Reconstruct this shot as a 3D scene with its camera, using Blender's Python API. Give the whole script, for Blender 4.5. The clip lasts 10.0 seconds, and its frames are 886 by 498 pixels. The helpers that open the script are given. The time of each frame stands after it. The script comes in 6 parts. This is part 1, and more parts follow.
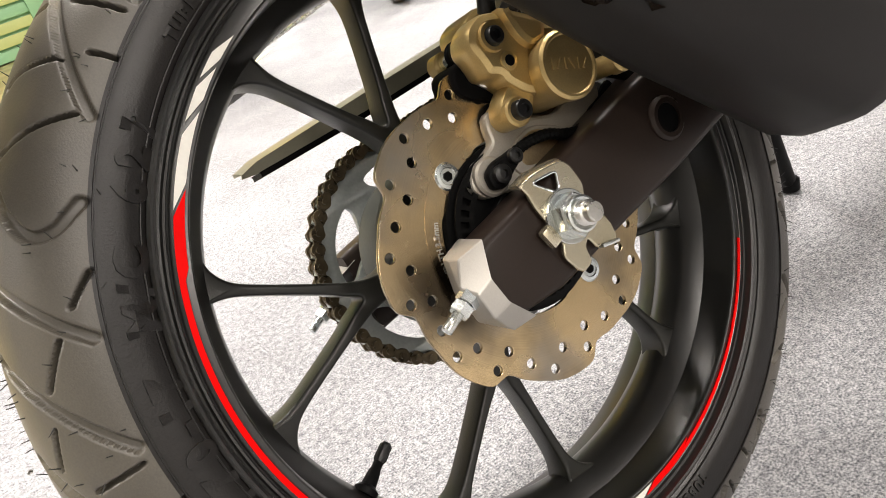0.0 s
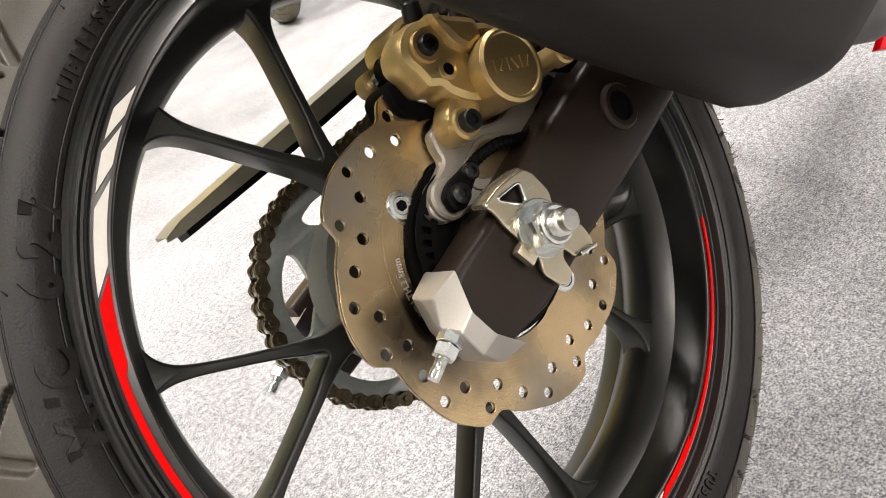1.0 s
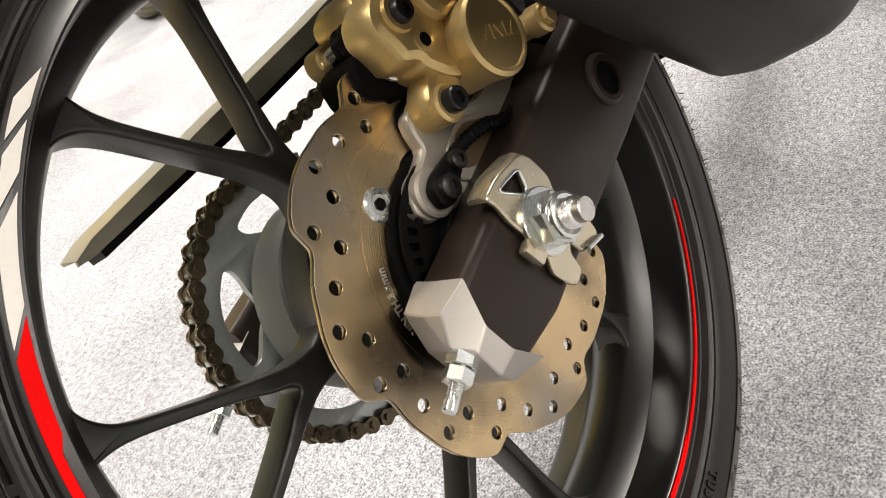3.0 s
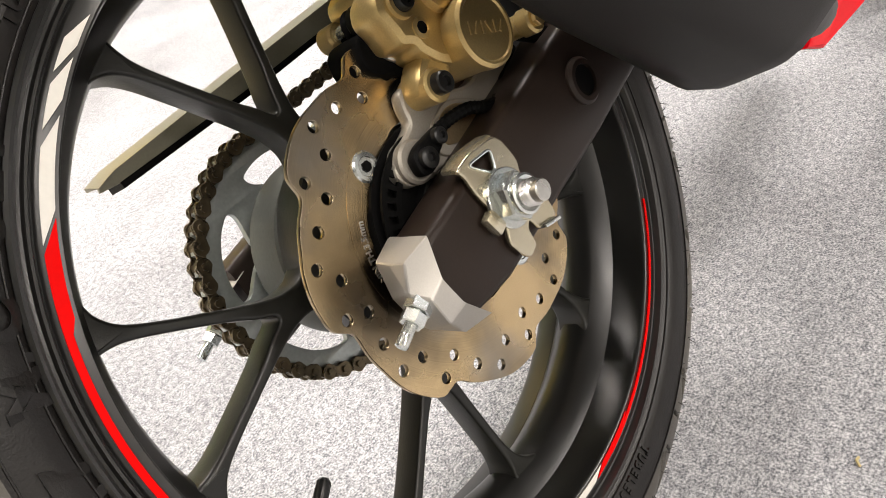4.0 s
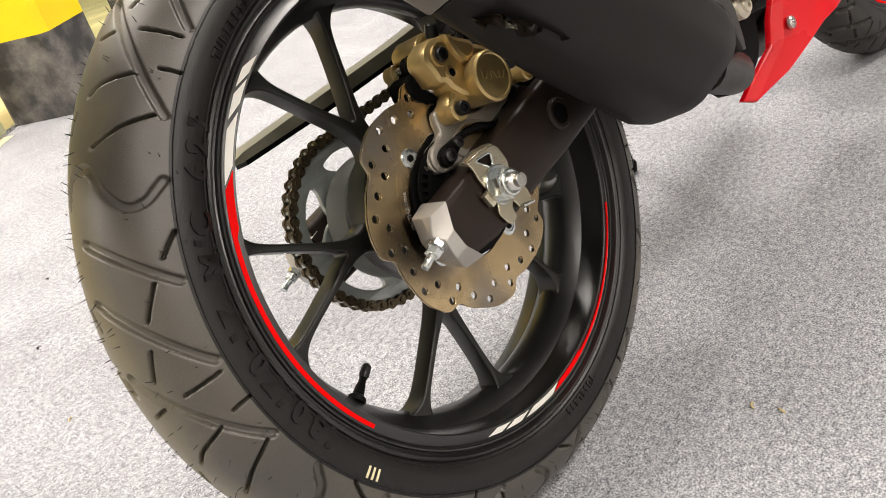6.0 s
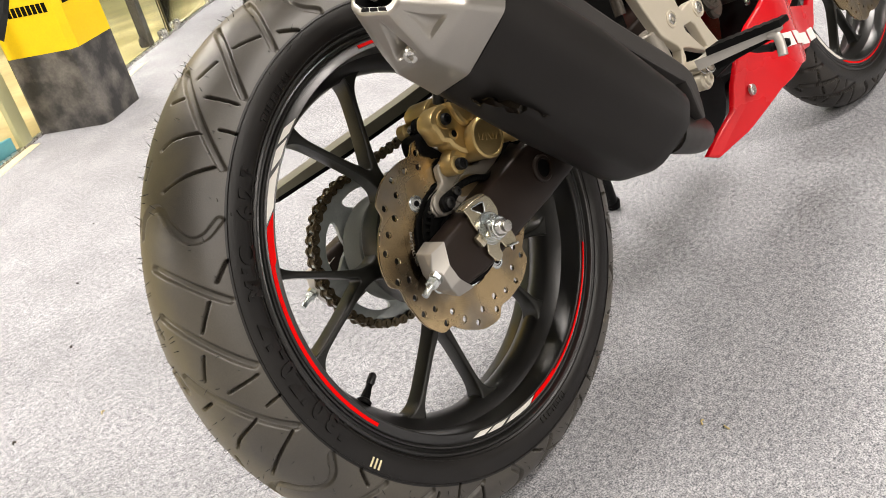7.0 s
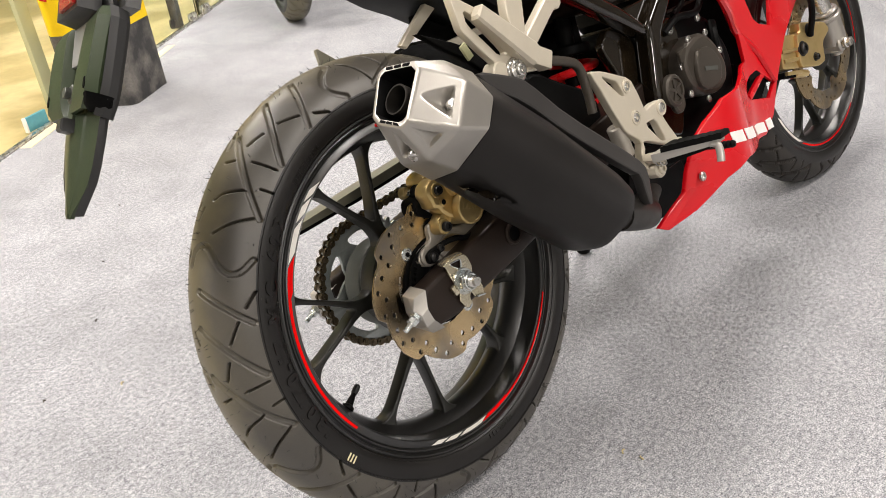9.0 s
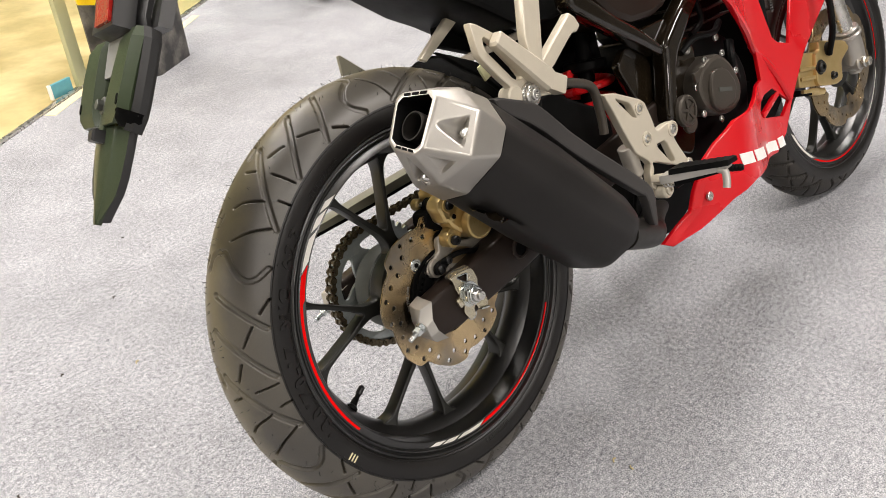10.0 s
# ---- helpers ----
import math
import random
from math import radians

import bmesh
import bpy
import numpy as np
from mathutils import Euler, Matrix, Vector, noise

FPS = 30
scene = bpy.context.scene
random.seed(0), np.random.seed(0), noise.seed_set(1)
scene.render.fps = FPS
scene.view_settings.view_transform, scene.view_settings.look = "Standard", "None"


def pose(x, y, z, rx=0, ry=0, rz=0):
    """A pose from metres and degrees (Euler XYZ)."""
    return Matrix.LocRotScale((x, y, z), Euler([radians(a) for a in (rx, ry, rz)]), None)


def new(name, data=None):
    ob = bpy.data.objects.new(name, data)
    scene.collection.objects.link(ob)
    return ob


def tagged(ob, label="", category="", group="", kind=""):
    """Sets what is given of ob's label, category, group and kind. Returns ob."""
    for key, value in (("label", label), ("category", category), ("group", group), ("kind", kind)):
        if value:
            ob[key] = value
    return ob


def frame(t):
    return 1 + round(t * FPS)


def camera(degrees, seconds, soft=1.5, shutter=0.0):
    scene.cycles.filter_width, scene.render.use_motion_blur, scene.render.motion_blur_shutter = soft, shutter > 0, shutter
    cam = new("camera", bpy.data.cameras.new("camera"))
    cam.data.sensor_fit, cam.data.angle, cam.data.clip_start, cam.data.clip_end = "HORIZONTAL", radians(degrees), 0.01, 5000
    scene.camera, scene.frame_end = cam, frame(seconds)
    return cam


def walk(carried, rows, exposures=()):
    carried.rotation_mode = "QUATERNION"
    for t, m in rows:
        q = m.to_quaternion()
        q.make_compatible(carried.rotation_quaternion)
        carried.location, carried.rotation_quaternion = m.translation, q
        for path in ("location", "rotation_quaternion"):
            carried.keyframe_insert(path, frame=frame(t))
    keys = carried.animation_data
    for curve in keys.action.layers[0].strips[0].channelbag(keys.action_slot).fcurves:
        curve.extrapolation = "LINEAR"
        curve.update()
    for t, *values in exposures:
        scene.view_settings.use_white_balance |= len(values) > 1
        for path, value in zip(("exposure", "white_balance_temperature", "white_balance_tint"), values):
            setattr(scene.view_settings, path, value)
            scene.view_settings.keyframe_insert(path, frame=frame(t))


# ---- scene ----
cam = camera(59.1, 10.0, soft=0.9)
PATH = [
    (0.0, -0.2811, -0.3808, 0.5469, 62.22, 16.48, -39.21),
    (0.5, -0.2744, -0.3581, 0.5471, 61.20, 19.49, -43.70),
    (1.0, -0.2660, -0.3280, 0.5459, 59.42, 21.99, -49.14),
    (1.5, -0.2580, -0.2851, 0.5379, 57.41, 23.68, -54.57),
    (2.0, -0.2510, -0.2545, 0.5336, 55.98, 23.88, -58.51),
    (2.5, -0.2521, -0.2346, 0.5342, 55.34, 22.62, -59.89),
    (4.0, -0.2864, -0.2901, 0.5469, 56.05, 15.50, -54.75),
    (4.5, -0.3210, -0.3347, 0.5595, 56.90, 14.43, -53.00),
    (5.0, -0.3675, -0.3718, 0.5826, 57.60, 14.00, -52.10),
    (5.5, -0.4094, -0.4094, 0.5993, 58.39, 13.70, -51.55),
    (7.0, -0.5182, -0.5298, 0.7083, 60.30, 11.14, -49.88),
    (7.5, -0.5459, -0.5773, 0.7542, 60.49, 9.87, -49.14),
    (8.0, -0.5716, -0.6145, 0.7878, 60.54, 8.37, -48.49),
    (8.5, -0.5853, -0.6357, 0.8224, 60.38, 6.86, -47.75),
    (9.0, -0.5947, -0.6485, 0.8636, 59.90, 5.37, -46.90),
    (9.5, -0.5970, -0.6576, 0.8992, 59.07, 4.08, -45.84),
    (10.0, -0.5904, -0.6589, 0.9286, 57.97, 3.18, -44.50),
]
walk(cam, [(t, pose(x, y, z, a, b, c)) for t, x, y, z, a, b, c in PATH], [(0, 1.36, 6860, 13), (2.5, 1.38, 6860, 13), (4, 1.38, 6860, 13), (5.5, 1.21, 6860, 13), (7, 1.02, 6830, 13), (8.5, 0.91, 6790, 13), (10, 0.87, 6710, 13)])

# ---- light: an indoor show hall with white ceiling panels ----
world = bpy.data.worlds.new("hall_world")
scene.world = world
world.use_nodes = True
world.node_tree.nodes["Background"].inputs[0].default_value = (1.0, 0.98, 0.95, 1)
world.node_tree.nodes["Background"].inputs[1].default_value = 0.25
LAMPS = [  # x, y, z, width, depth, watts
    (-0.9, 0.9, 2.95, 1.2, 0.6, 32),
    (1.6, 0.9, 2.95, 1.2, 0.6, 34),
    (-1.1, -1.5, 2.95, 1.2, 0.6, 10),
    (1.6, -1.5, 2.95, 1.2, 0.6, 40),
    (-1.9, -3.9, 2.95, 1.2, 0.6, 38),
    (0.7, -3.9, 2.95, 1.2, 0.6, 46),
    (0.4, 3.2, 2.95, 1.2, 0.6, 46),
    (3.6, 2.2, 2.95, 1.2, 0.6, 42),
    (-2.8, 1.8, 2.95, 1.2, 0.6, 75),
]
for x, y, z, w, d, p in LAMPS:
    lamp_data = bpy.data.lights.new("panel_lamp", "AREA")
    lamp_data.shape, lamp_data.size, lamp_data.size_y, lamp_data.energy = "RECTANGLE", w, d, p
    lamp_data.color = (1.0, 0.97, 0.93)
    lamp = new("panel_lamp", lamp_data)
    lamp.matrix_world = pose(x, y, z)

# ---- materials ----
def mat(name, base, rough=0.5, metal=0.0, tint=None, scale=60.0, amount=0.5, fine=0.25, bump=0.1, bscale=400.0, coat=0.0, spread=0.12, rings=0.0, spec=0.5):
    """A surface with stains (tint, at scale), fine grain and relief; rings: circular brushing about the wheel's axle."""
    m = bpy.data.materials.new(name)
    m.use_nodes = True
    nt = m.node_tree
    b = nt.nodes["Principled BSDF"]
    tc = nt.nodes.new("ShaderNodeTexCoord")
    big = nt.nodes.new("ShaderNodeTexNoise")
    big.inputs["Scale"].default_value, big.inputs["Detail"].default_value = scale, 5
    nt.links.new(tc.outputs["Object"], big.inputs["Vector"])
    ramp = nt.nodes.new("ShaderNodeValToRGB")
    ramp.color_ramp.elements[0].position, ramp.color_ramp.elements[1].position = 0.42, 0.68
    nt.links.new(big.outputs["Fac"], ramp.inputs["Fac"])
    mix = nt.nodes.new("ShaderNodeMix")
    mix.data_type = "RGBA"
    tint = tint or tuple(c * 1.25 for c in base)
    mix.inputs["A"].default_value, mix.inputs["B"].default_value = (*base, 1), (*tint, 1)
    k = nt.nodes.new("ShaderNodeMath")
    k.operation = "MULTIPLY"
    k.inputs[1].default_value = amount
    nt.links.new(ramp.outputs["Color"], k.inputs[0])
    nt.links.new(k.outputs[0], mix.inputs["Factor"])
    grain = nt.nodes.new("ShaderNodeTexNoise")
    grain.inputs["Scale"].default_value, grain.inputs["Detail"].default_value = bscale, 3
    if rings:
        sep = nt.nodes.new("ShaderNodeSeparateXYZ")
        nt.links.new(tc.outputs["Object"], sep.inputs[0])
        flat = nt.nodes.new("ShaderNodeCombineXYZ")
        nt.links.new(sep.outputs["X"], flat.inputs["X"])
        nt.links.new(sep.outputs["Z"], flat.inputs["Y"])
        ln = nt.nodes.new("ShaderNodeVectorMath")
        ln.operation = "LENGTH"
        nt.links.new(flat.outputs[0], ln.inputs[0])
        rr = nt.nodes.new("ShaderNodeCombineXYZ")
        nt.links.new(ln.outputs["Value"], rr.inputs["X"])
        nt.links.new(rr.outputs[0], grain.inputs["Vector"])
    else:
        nt.links.new(tc.outputs["Object"], grain.inputs["Vector"])
    val = nt.nodes.new("ShaderNodeMapRange")
    val.inputs["To Min"].default_value, val.inputs["To Max"].default_value = 1 - fine, 1 + fine
    nt.links.new(grain.outputs["Fac"], val.inputs["Value"])
    mul = nt.nodes.new("ShaderNodeMix")
    mul.data_type, mul.blend_type = "RGBA", "MULTIPLY"
    mul.inputs["Factor"].default_value = 1
    nt.links.new(mix.outputs["Result"], mul.inputs["A"])
    nt.links.new(val.outputs[0], mul.inputs["B"])
    nt.links.new(mul.outputs["Result"], b.inputs["Base Color"])
    rg = nt.nodes.new("ShaderNodeMapRange")
    rg.inputs["To Min"].default_value, rg.inputs["To Max"].default_value = max(0.02, rough - spread), min(1, rough + spread)
    nt.links.new(big.outputs["Fac"], rg.inputs["Value"])
    nt.links.new(rg.outputs[0], b.inputs["Roughness"])
    b.inputs["Metallic"].default_value = metal
    b.inputs["Specular IOR Level"].default_value = spec
    b.inputs["Coat Weight"].default_value = coat
    b.inputs["Coat Roughness"].default_value = 0.12
    if bump:
        bp = nt.nodes.new("ShaderNodeBump")
        bp.inputs["Strength"].default_value, bp.inputs["Distance"].default_value = bump, 0.001
        nt.links.new(grain.outputs["Fac"], bp.inputs["Height"])
        nt.links.new(bp.outputs[0], b.inputs["Normal"])
    return m


def brushed_disc():
    """Turned steel about the axle: heat-brown bands, dark stains, a darker rear patch, a brushed sheen that follows the
    turning.
    """
    m = mat("brake_disc_steel", (0.60, 0.45, 0.255), 0.28, metal=1.0, tint=(0.10, 0.084, 0.066), scale=14, amount=0.9, fine=0.34, bump=0.06, bscale=1500, rings=1, spread=0.16)
    nt = m.node_tree
    b = nt.nodes["Principled BSDF"]
    tan = nt.nodes.new("ShaderNodeTangent")
    tan.direction_type, tan.axis = "RADIAL", "Y"
    nt.links.new(tan.outputs[0], b.inputs["Tangent"])
    b.inputs["Anisotropic"].default_value = 0.75
    # grey steel shows through the brown in broad patches
    tc = nt.nodes.new("ShaderNodeTexCoord")
    patch = nt.nodes.new("ShaderNodeTexNoise")
    patch.inputs["Scale"].default_value, patch.inputs["Detail"].default_value = 17, 3
    nt.links.new(tc.outputs["Object"], patch.inputs["Vector"])
    ramp = nt.nodes.new("ShaderNodeValToRGB")
    ramp.color_ramp.elements[0].position, ramp.color_ramp.elements[1].position = 0.46, 0.66
    ramp.color_ramp.elements[0].color, ramp.color_ramp.elements[1].color = (0, 0, 0, 1), (0.7, 0.7, 0.7, 1)
    nt.links.new(patch.outputs["Fac"], ramp.inputs["Fac"])
    grey = nt.nodes.new("ShaderNodeMix")
    grey.data_type = "RGBA"
    grey.inputs["B"].default_value = (0.31, 0.285, 0.25, 1)
    source = b.inputs["Base Color"].links[0].from_socket
    nt.links.new(ramp.outputs["Color"], grey.inputs["Factor"])
    nt.links.new(source, grey.inputs["A"])
    # one darker patch on the rear side of the disc, ragged at its edge
    sep = nt.nodes.new("ShaderNodeSeparateXYZ")
    nt.links.new(tc.outputs["Object"], sep.inputs[0])
    flat = nt.nodes.new("ShaderNodeCombineXYZ")
    nt.links.new(sep.outputs["X"], flat.inputs["X"])
    nt.links.new(sep.outputs["Z"], flat.inputs["Z"])
    away = nt.nodes.new("ShaderNodeVectorMath")
    away.operation = "DISTANCE"
    away.inputs[1].default_value = (-0.080, 0, -0.006)
    nt.links.new(flat.outputs[0], away.inputs[0])
    ragged = nt.nodes.new("ShaderNodeMath")
    ragged.operation = "MULTIPLY_ADD"
    ragged.inputs[1].default_value = -0.05
    nt.links.new(patch.outputs["Fac"], ragged.inputs[0])
    nt.links.new(away.outputs["Value"], ragged.inputs[2])
    dark_fac = nt.nodes.new("ShaderNodeMapRange")
    dark_fac.inputs["From Min"].default_value, dark_fac.inputs["From Max"].default_value = -0.012, 0.034
    dark_fac.inputs["To Min"].default_value, dark_fac.inputs["To Max"].default_value = 0.78, 0.0
    nt.links.new(ragged.outputs[0], dark_fac.inputs["Value"])
    dark_mix = nt.nodes.new("ShaderNodeMix")
    dark_mix.data_type = "RGBA"
    dark_mix.inputs["B"].default_value = (0.085, 0.078, 0.070, 1)
    nt.links.new(dark_fac.outputs[0], dark_mix.inputs["Factor"])
    nt.links.new(grey.outputs["Result"], dark_mix.inputs["A"])
    nt.links.new(dark_mix.outputs["Result"], b.inputs["Base Color"])
    return m


def tread_rubber():
    """Clean grey rubber at the right shoulder; dusty olive plus painted lamp sheen over crown and left, with smears."""
    m = mat("tyre_rubber", (0.050, 0.0448, 0.0370), 0.43, tint=(0.080, 0.0710, 0.0545), scale=9, amount=0.8, fine=0.3, bump=0.16, bscale=900, spec=0.75)
    nt = m.node_tree
    b = nt.nodes["Principled BSDF"]
    tc = nt.nodes.new("ShaderNodeTexCoord")
    sep = nt.nodes.new("ShaderNodeSeparateXYZ")
    nt.links.new(tc.outputs["Object"], sep.inputs[0])
    smear = nt.nodes.new("ShaderNodeTexNoise")
    smear.inputs["Scale"].default_value, smear.inputs["Detail"].default_value, smear.inputs["Roughness"].default_value = 16, 5, 0.65
    nt.links.new(tc.outputs["Object"], smear.inputs["Vector"])
    edge = nt.nodes.new("ShaderNodeMath")
    edge.operation = "MULTIPLY_ADD"
    edge.inputs[1].default_value = 0.05
    nt.links.new(smear.outputs["Fac"], edge.inputs[0])
    nt.links.new(sep.outputs["Y"], edge.inputs[2])
    # the dusty olive also carries the brighter light on crown and left side
    dust_sheen = nt.nodes.new("ShaderNodeMapRange")
    dust_sheen.inputs["From Min"].default_value, dust_sheen.inputs["From Max"].default_value = 0.038, 0.068
    dust_sheen.inputs["To Min"].default_value, dust_sheen.inputs["To Max"].default_value = 0.0, 0.85
    nt.links.new(edge.outputs[0], dust_sheen.inputs["Value"])
    mix = nt.nodes.new("ShaderNodeMix")
    mix.data_type = "RGBA"
    mix.inputs["B"].default_value = (0.150, 0.128, 0.074, 1)
    source = b.inputs["Base Color"].links[0].from_socket
    nt.links.new(dust_sheen.outputs[0], mix.inputs["Factor"])
    nt.links.new(source, mix.inputs["A"])
    nt.links.new(mix.outputs["Result"], b.inputs["Base Color"])
    return m


M_RUBBER = tread_rubber()
M_RUBBER_CLEAN = mat("clean_tyre_rubber", (0.020, 0.0175, 0.015), 0.5, tint=(0.032, 0.028, 0.024), scale=9, amount=0.8, fine=0.3, bump=0.25, bscale=900, spec=0.35)
M_HAIR = mat("rubber_hair", (0.02, 0.02, 0.018), 0.7, bump=0)
M_SIDE = mat("sidewall_rubber", (0.0042, 0.0034, 0.0029), 0.40, tint=(0.0088, 0.0071, 0.0059), scale=14, amount=0.65, fine=0.25, bump=0.2, bscale=700, spec=0.42)
M_RIM = mat("satin_black_rim", (0.0048, 0.0046, 0.0041), 0.33, tint=(0.0085, 0.0082, 0.0072), scale=18, fine=0.2, bump=0.05, bscale=900, spec=0.9)
M_SPOKE = mat("spoke_black", (0.0095, 0.0096, 0.0080), 0.33, tint=(0.0165, 0.0170, 0.0135), scale=22, fine=0.2, bump=0.12, bscale=900, spec=0.42)
M_RED_TAPE = mat("red_tape", (0.86, 0.001, 0.001), 0.6, tint=(0.78, 0.001, 0.001), scale=20, fine=0.06, bump=0, spec=0.08)
M_WHITE_TAPE = mat("white_tape", (0.78, 0.76, 0.7), 0.4, tint=(0.66, 0.63, 0.55), scale=25, fine=0.06, bump=0)
M_DISC = brushed_disc()
# browner steel that colours in the shade of the bracket's recess
M_RECESS = mat("recess_shade_steel", (0.46, 0.35, 0.205), 0.32, metal=0.9, tint=(0.27, 0.20, 0.11), scale=24, amount=0.7, fine=0.2, bump=0.1, bscale=700)
M_ZINC = mat("zinc_plate", (0.66, 0.68, 0.65), 0.20, metal=0.92, tint=(0.56, 0.66, 0.74), scale=38, fine=0.06, bump=0.012, bscale=400, spread=0.07)
M_YZINC = mat("yellow_zinc", (0.60, 0.535, 0.385), 0.24, metal=0.9, tint=(0.58, 0.55, 0.46), scale=45, fine=0.06, bump=0.015, bscale=500, spread=0.07)
M_ALU = mat("cast_alloy", (0.40, 0.37, 0.32), 0.48, metal=0.7, tint=(0.33, 0.305, 0.26), scale=40, fine=0.15, bump=0.15, bscale=900)
M_PAINT_SILVER = mat("silver_paint", (0.44, 0.42, 0.385), 0.36, metal=0.45, tint=(0.39, 0.37, 0.335), scale=30, fine=0.08, bump=0.10, bscale=1200)
M_BEIGE = mat("warm_silver_paint", (0.60, 0.545, 0.44), 0.42, metal=0.3, tint=(0.52, 0.47, 0.37), scale=30, fine=0.1, bump=0.08, bscale=1000)
M_CAP = mat("muffler_cap_silver", (0.40, 0.38, 0.345), 0.34, metal=0.65, tint=(0.35, 0.33, 0.295), scale=25, fine=0.1, bump=0.06, bscale=1200)
M_GOLD = mat("gold_caliper", (0.56, 0.415, 0.185), 0.33, metal=0.7, tint=(0.47, 0.335, 0.13), scale=40, fine=0.15, bump=0.14, bscale=1000)
M_BLACK = mat("black_plastic", (0.0026, 0.0026, 0.0026), 0.5, tint=(0.0050, 0.0050, 0.0048), scale=30, fine=0.2, bump=0.12, bscale=900, spec=0.08)
M_GLOSS = mat("gloss_black_paint", (0.008, 0.0055, 0.003), 0.08, tint=(0.013, 0.009, 0.005), scale=14, fine=0.1, bump=0, coat=0.3, spread=0.03, spec=0.5)
M_ARM = mat("swingarm_satin", (0.017, 0.0112, 0.0085), 0.38, tint=(0.023, 0.0155, 0.012), scale=16, fine=0.15, bump=0.06, bscale=900, spec=0.22)
M_MUFF = mat("muffler_black", (0.0160, 0.0147, 0.0140), 0.42, tint=(0.0215, 0.0199, 0.0190), scale=10, fine=0.15, bump=0.08, bscale=1200, spec=0.16)
M_SHIELD = mat("shield_black", (0.040, 0.0375, 0.036), 0.42, tint=(0.052, 0.048, 0.046), scale=10, fine=0.15, bump=0.08, bscale=1200, spec=0.3)
# near-black; in holes, slots and gaps it stands for their unlit depth
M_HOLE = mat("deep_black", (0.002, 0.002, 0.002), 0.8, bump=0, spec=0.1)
M_BOLT = mat("black_bolt", (0.015, 0.015, 0.015), 0.32, metal=0.4, scale=80, bump=0.05)
M_GUARD = mat("chain_guard_grey", (0.21, 0.20, 0.15), 0.38, tint=(0.25, 0.235, 0.18), scale=14, fine=0.12, bump=0.05, bscale=700)
M_SPROCKET = mat("sprocket_zinc", (0.40, 0.43, 0.42), 0.36, metal=0.8, tint=(0.30, 0.33, 0.32), scale=40, fine=0.15, bump=0.06)
M_CHAIN = mat("chain_bronze", (0.10, 0.08, 0.052), 0.3, metal=0.85, tint=(0.18, 0.14, 0.085), scale=120, fine=0.2, bump=0.1)
M_DRUM = mat("hub_drum_grey", (0.09, 0.095, 0.085), 0.42, metal=0.4, tint=(0.12, 0.125, 0.11), scale=25, fine=0.15, bump=0.08)
M_RED = mat("red_fairing", (0.63, 0.003, 0.009), 0.26, tint=(0.57, 0.003, 0.008), scale=8, fine=0.05, bump=0, coat=0.25, spread=0.08, spec=0.4)
M_SPRING = mat("red_spring", (0.7, 0.012, 0.015), 0.3, fine=0.08, bump=0, coat=0.3)
M_ENGINE = mat("engine_dark_grey", (0.055, 0.047, 0.038), 0.38, metal=0.3, tint=(0.074, 0.064, 0.053), scale=25, fine=0.2, bump=0.2, bscale=700, spec=0.3)
M_GREEN = mat("green_fender_plastic", (0.030, 0.044, 0.021), 0.36, tint=(0.036, 0.050, 0.025), scale=12, fine=0.15, bump=0.15, bscale=1000, spec=0.4)
M_FENDARK = mat("dark_fender_plastic", (0.018, 0.018, 0.018), 0.45, scale=20, fine=0.15, bump=0.15, bscale=1000)
M_REFLECT = mat("red_reflector", (0.36, 0.014, 0.010), 0.25, scale=60, fine=0.1, bump=0.3, bscale=500, coat=0.3)
M_YELLOW = mat("yellow_paint", (0.88, 0.60, 0.004), 0.45, tint=(0.82, 0.53, 0.006), scale=6, fine=0.08, bump=0.15, bscale=200)
M_BLACKPAINT = mat("scuffed_black_paint", (0.030, 0.029, 0.029), 0.6, tint=(0.20, 0.185, 0.165), scale=13, amount=0.75, fine=0.35, bump=0.3, bscale=120)
M_WALL = mat("hall_wall", (0.46, 0.455, 0.44), 0.7, scale=2, amount=0.3, tint=(0.41, 0.405, 0.39), fine=0.04, bump=0.05, bscale=80)
M_CEIL = mat("hall_ceiling", (0.10, 0.10, 0.098), 0.7, scale=2, amount=0.3, fine=0.04, bump=0.05, bscale=80)
M_OLIVE = mat("olive_plastic", (0.050, 0.046, 0.016), 0.36, tint=(0.062, 0.058, 0.022), scale=14, fine=0.12, bump=0.1, bscale=900, spec=0.4)
M_PALEOLIVE = mat("pale_olive_paint", (0.46, 0.46, 0.27), 0.4, tint=(0.40, 0.40, 0.22), scale=9, fine=0.06, bump=0.03)
M_REFLECTED_GREY = mat("reflected_grey", (0.26, 0.26, 0.25), 0.4, tint=(0.20, 0.20, 0.19), scale=20, fine=0.1, bump=0.08)
M_CREAM = mat("cream_tape", (0.72, 0.64, 0.40), 0.5, tint=(0.66, 0.58, 0.36), scale=30, fine=0.06, bump=0)
M_TILE = mat("ochre_floor", (0.42, 0.33, 0.14), 0.34, tint=(0.72, 0.60, 0.32), scale=3.2, amount=0.9, fine=0.16, bump=0.02, bscale=30)
M_WHITE = mat("white_print", (0.82, 0.81, 0.78), 0.45, fine=0.05, bump=0)
M_TEALT = mat("teal_tape", (0.1, 0.33, 0.38), 0.5, fine=0.05, bump=0)
M_LIME = mat("lime_yellow_slat", (0.50, 0.56, 0.22), 0.5, tint=(0.58, 0.60, 0.26), scale=4, fine=0.06, bump=0.05)
M_MINT = mat("mint_green_slat", (0.26, 0.50, 0.28), 0.5, tint=(0.33, 0.54, 0.30), scale=4, fine=0.06, bump=0.05)
M_STEEL = mat("bright_steel", (0.6, 0.59, 0.56), 0.28, metal=0.95, scale=60, fine=0.12, bump=0.05)
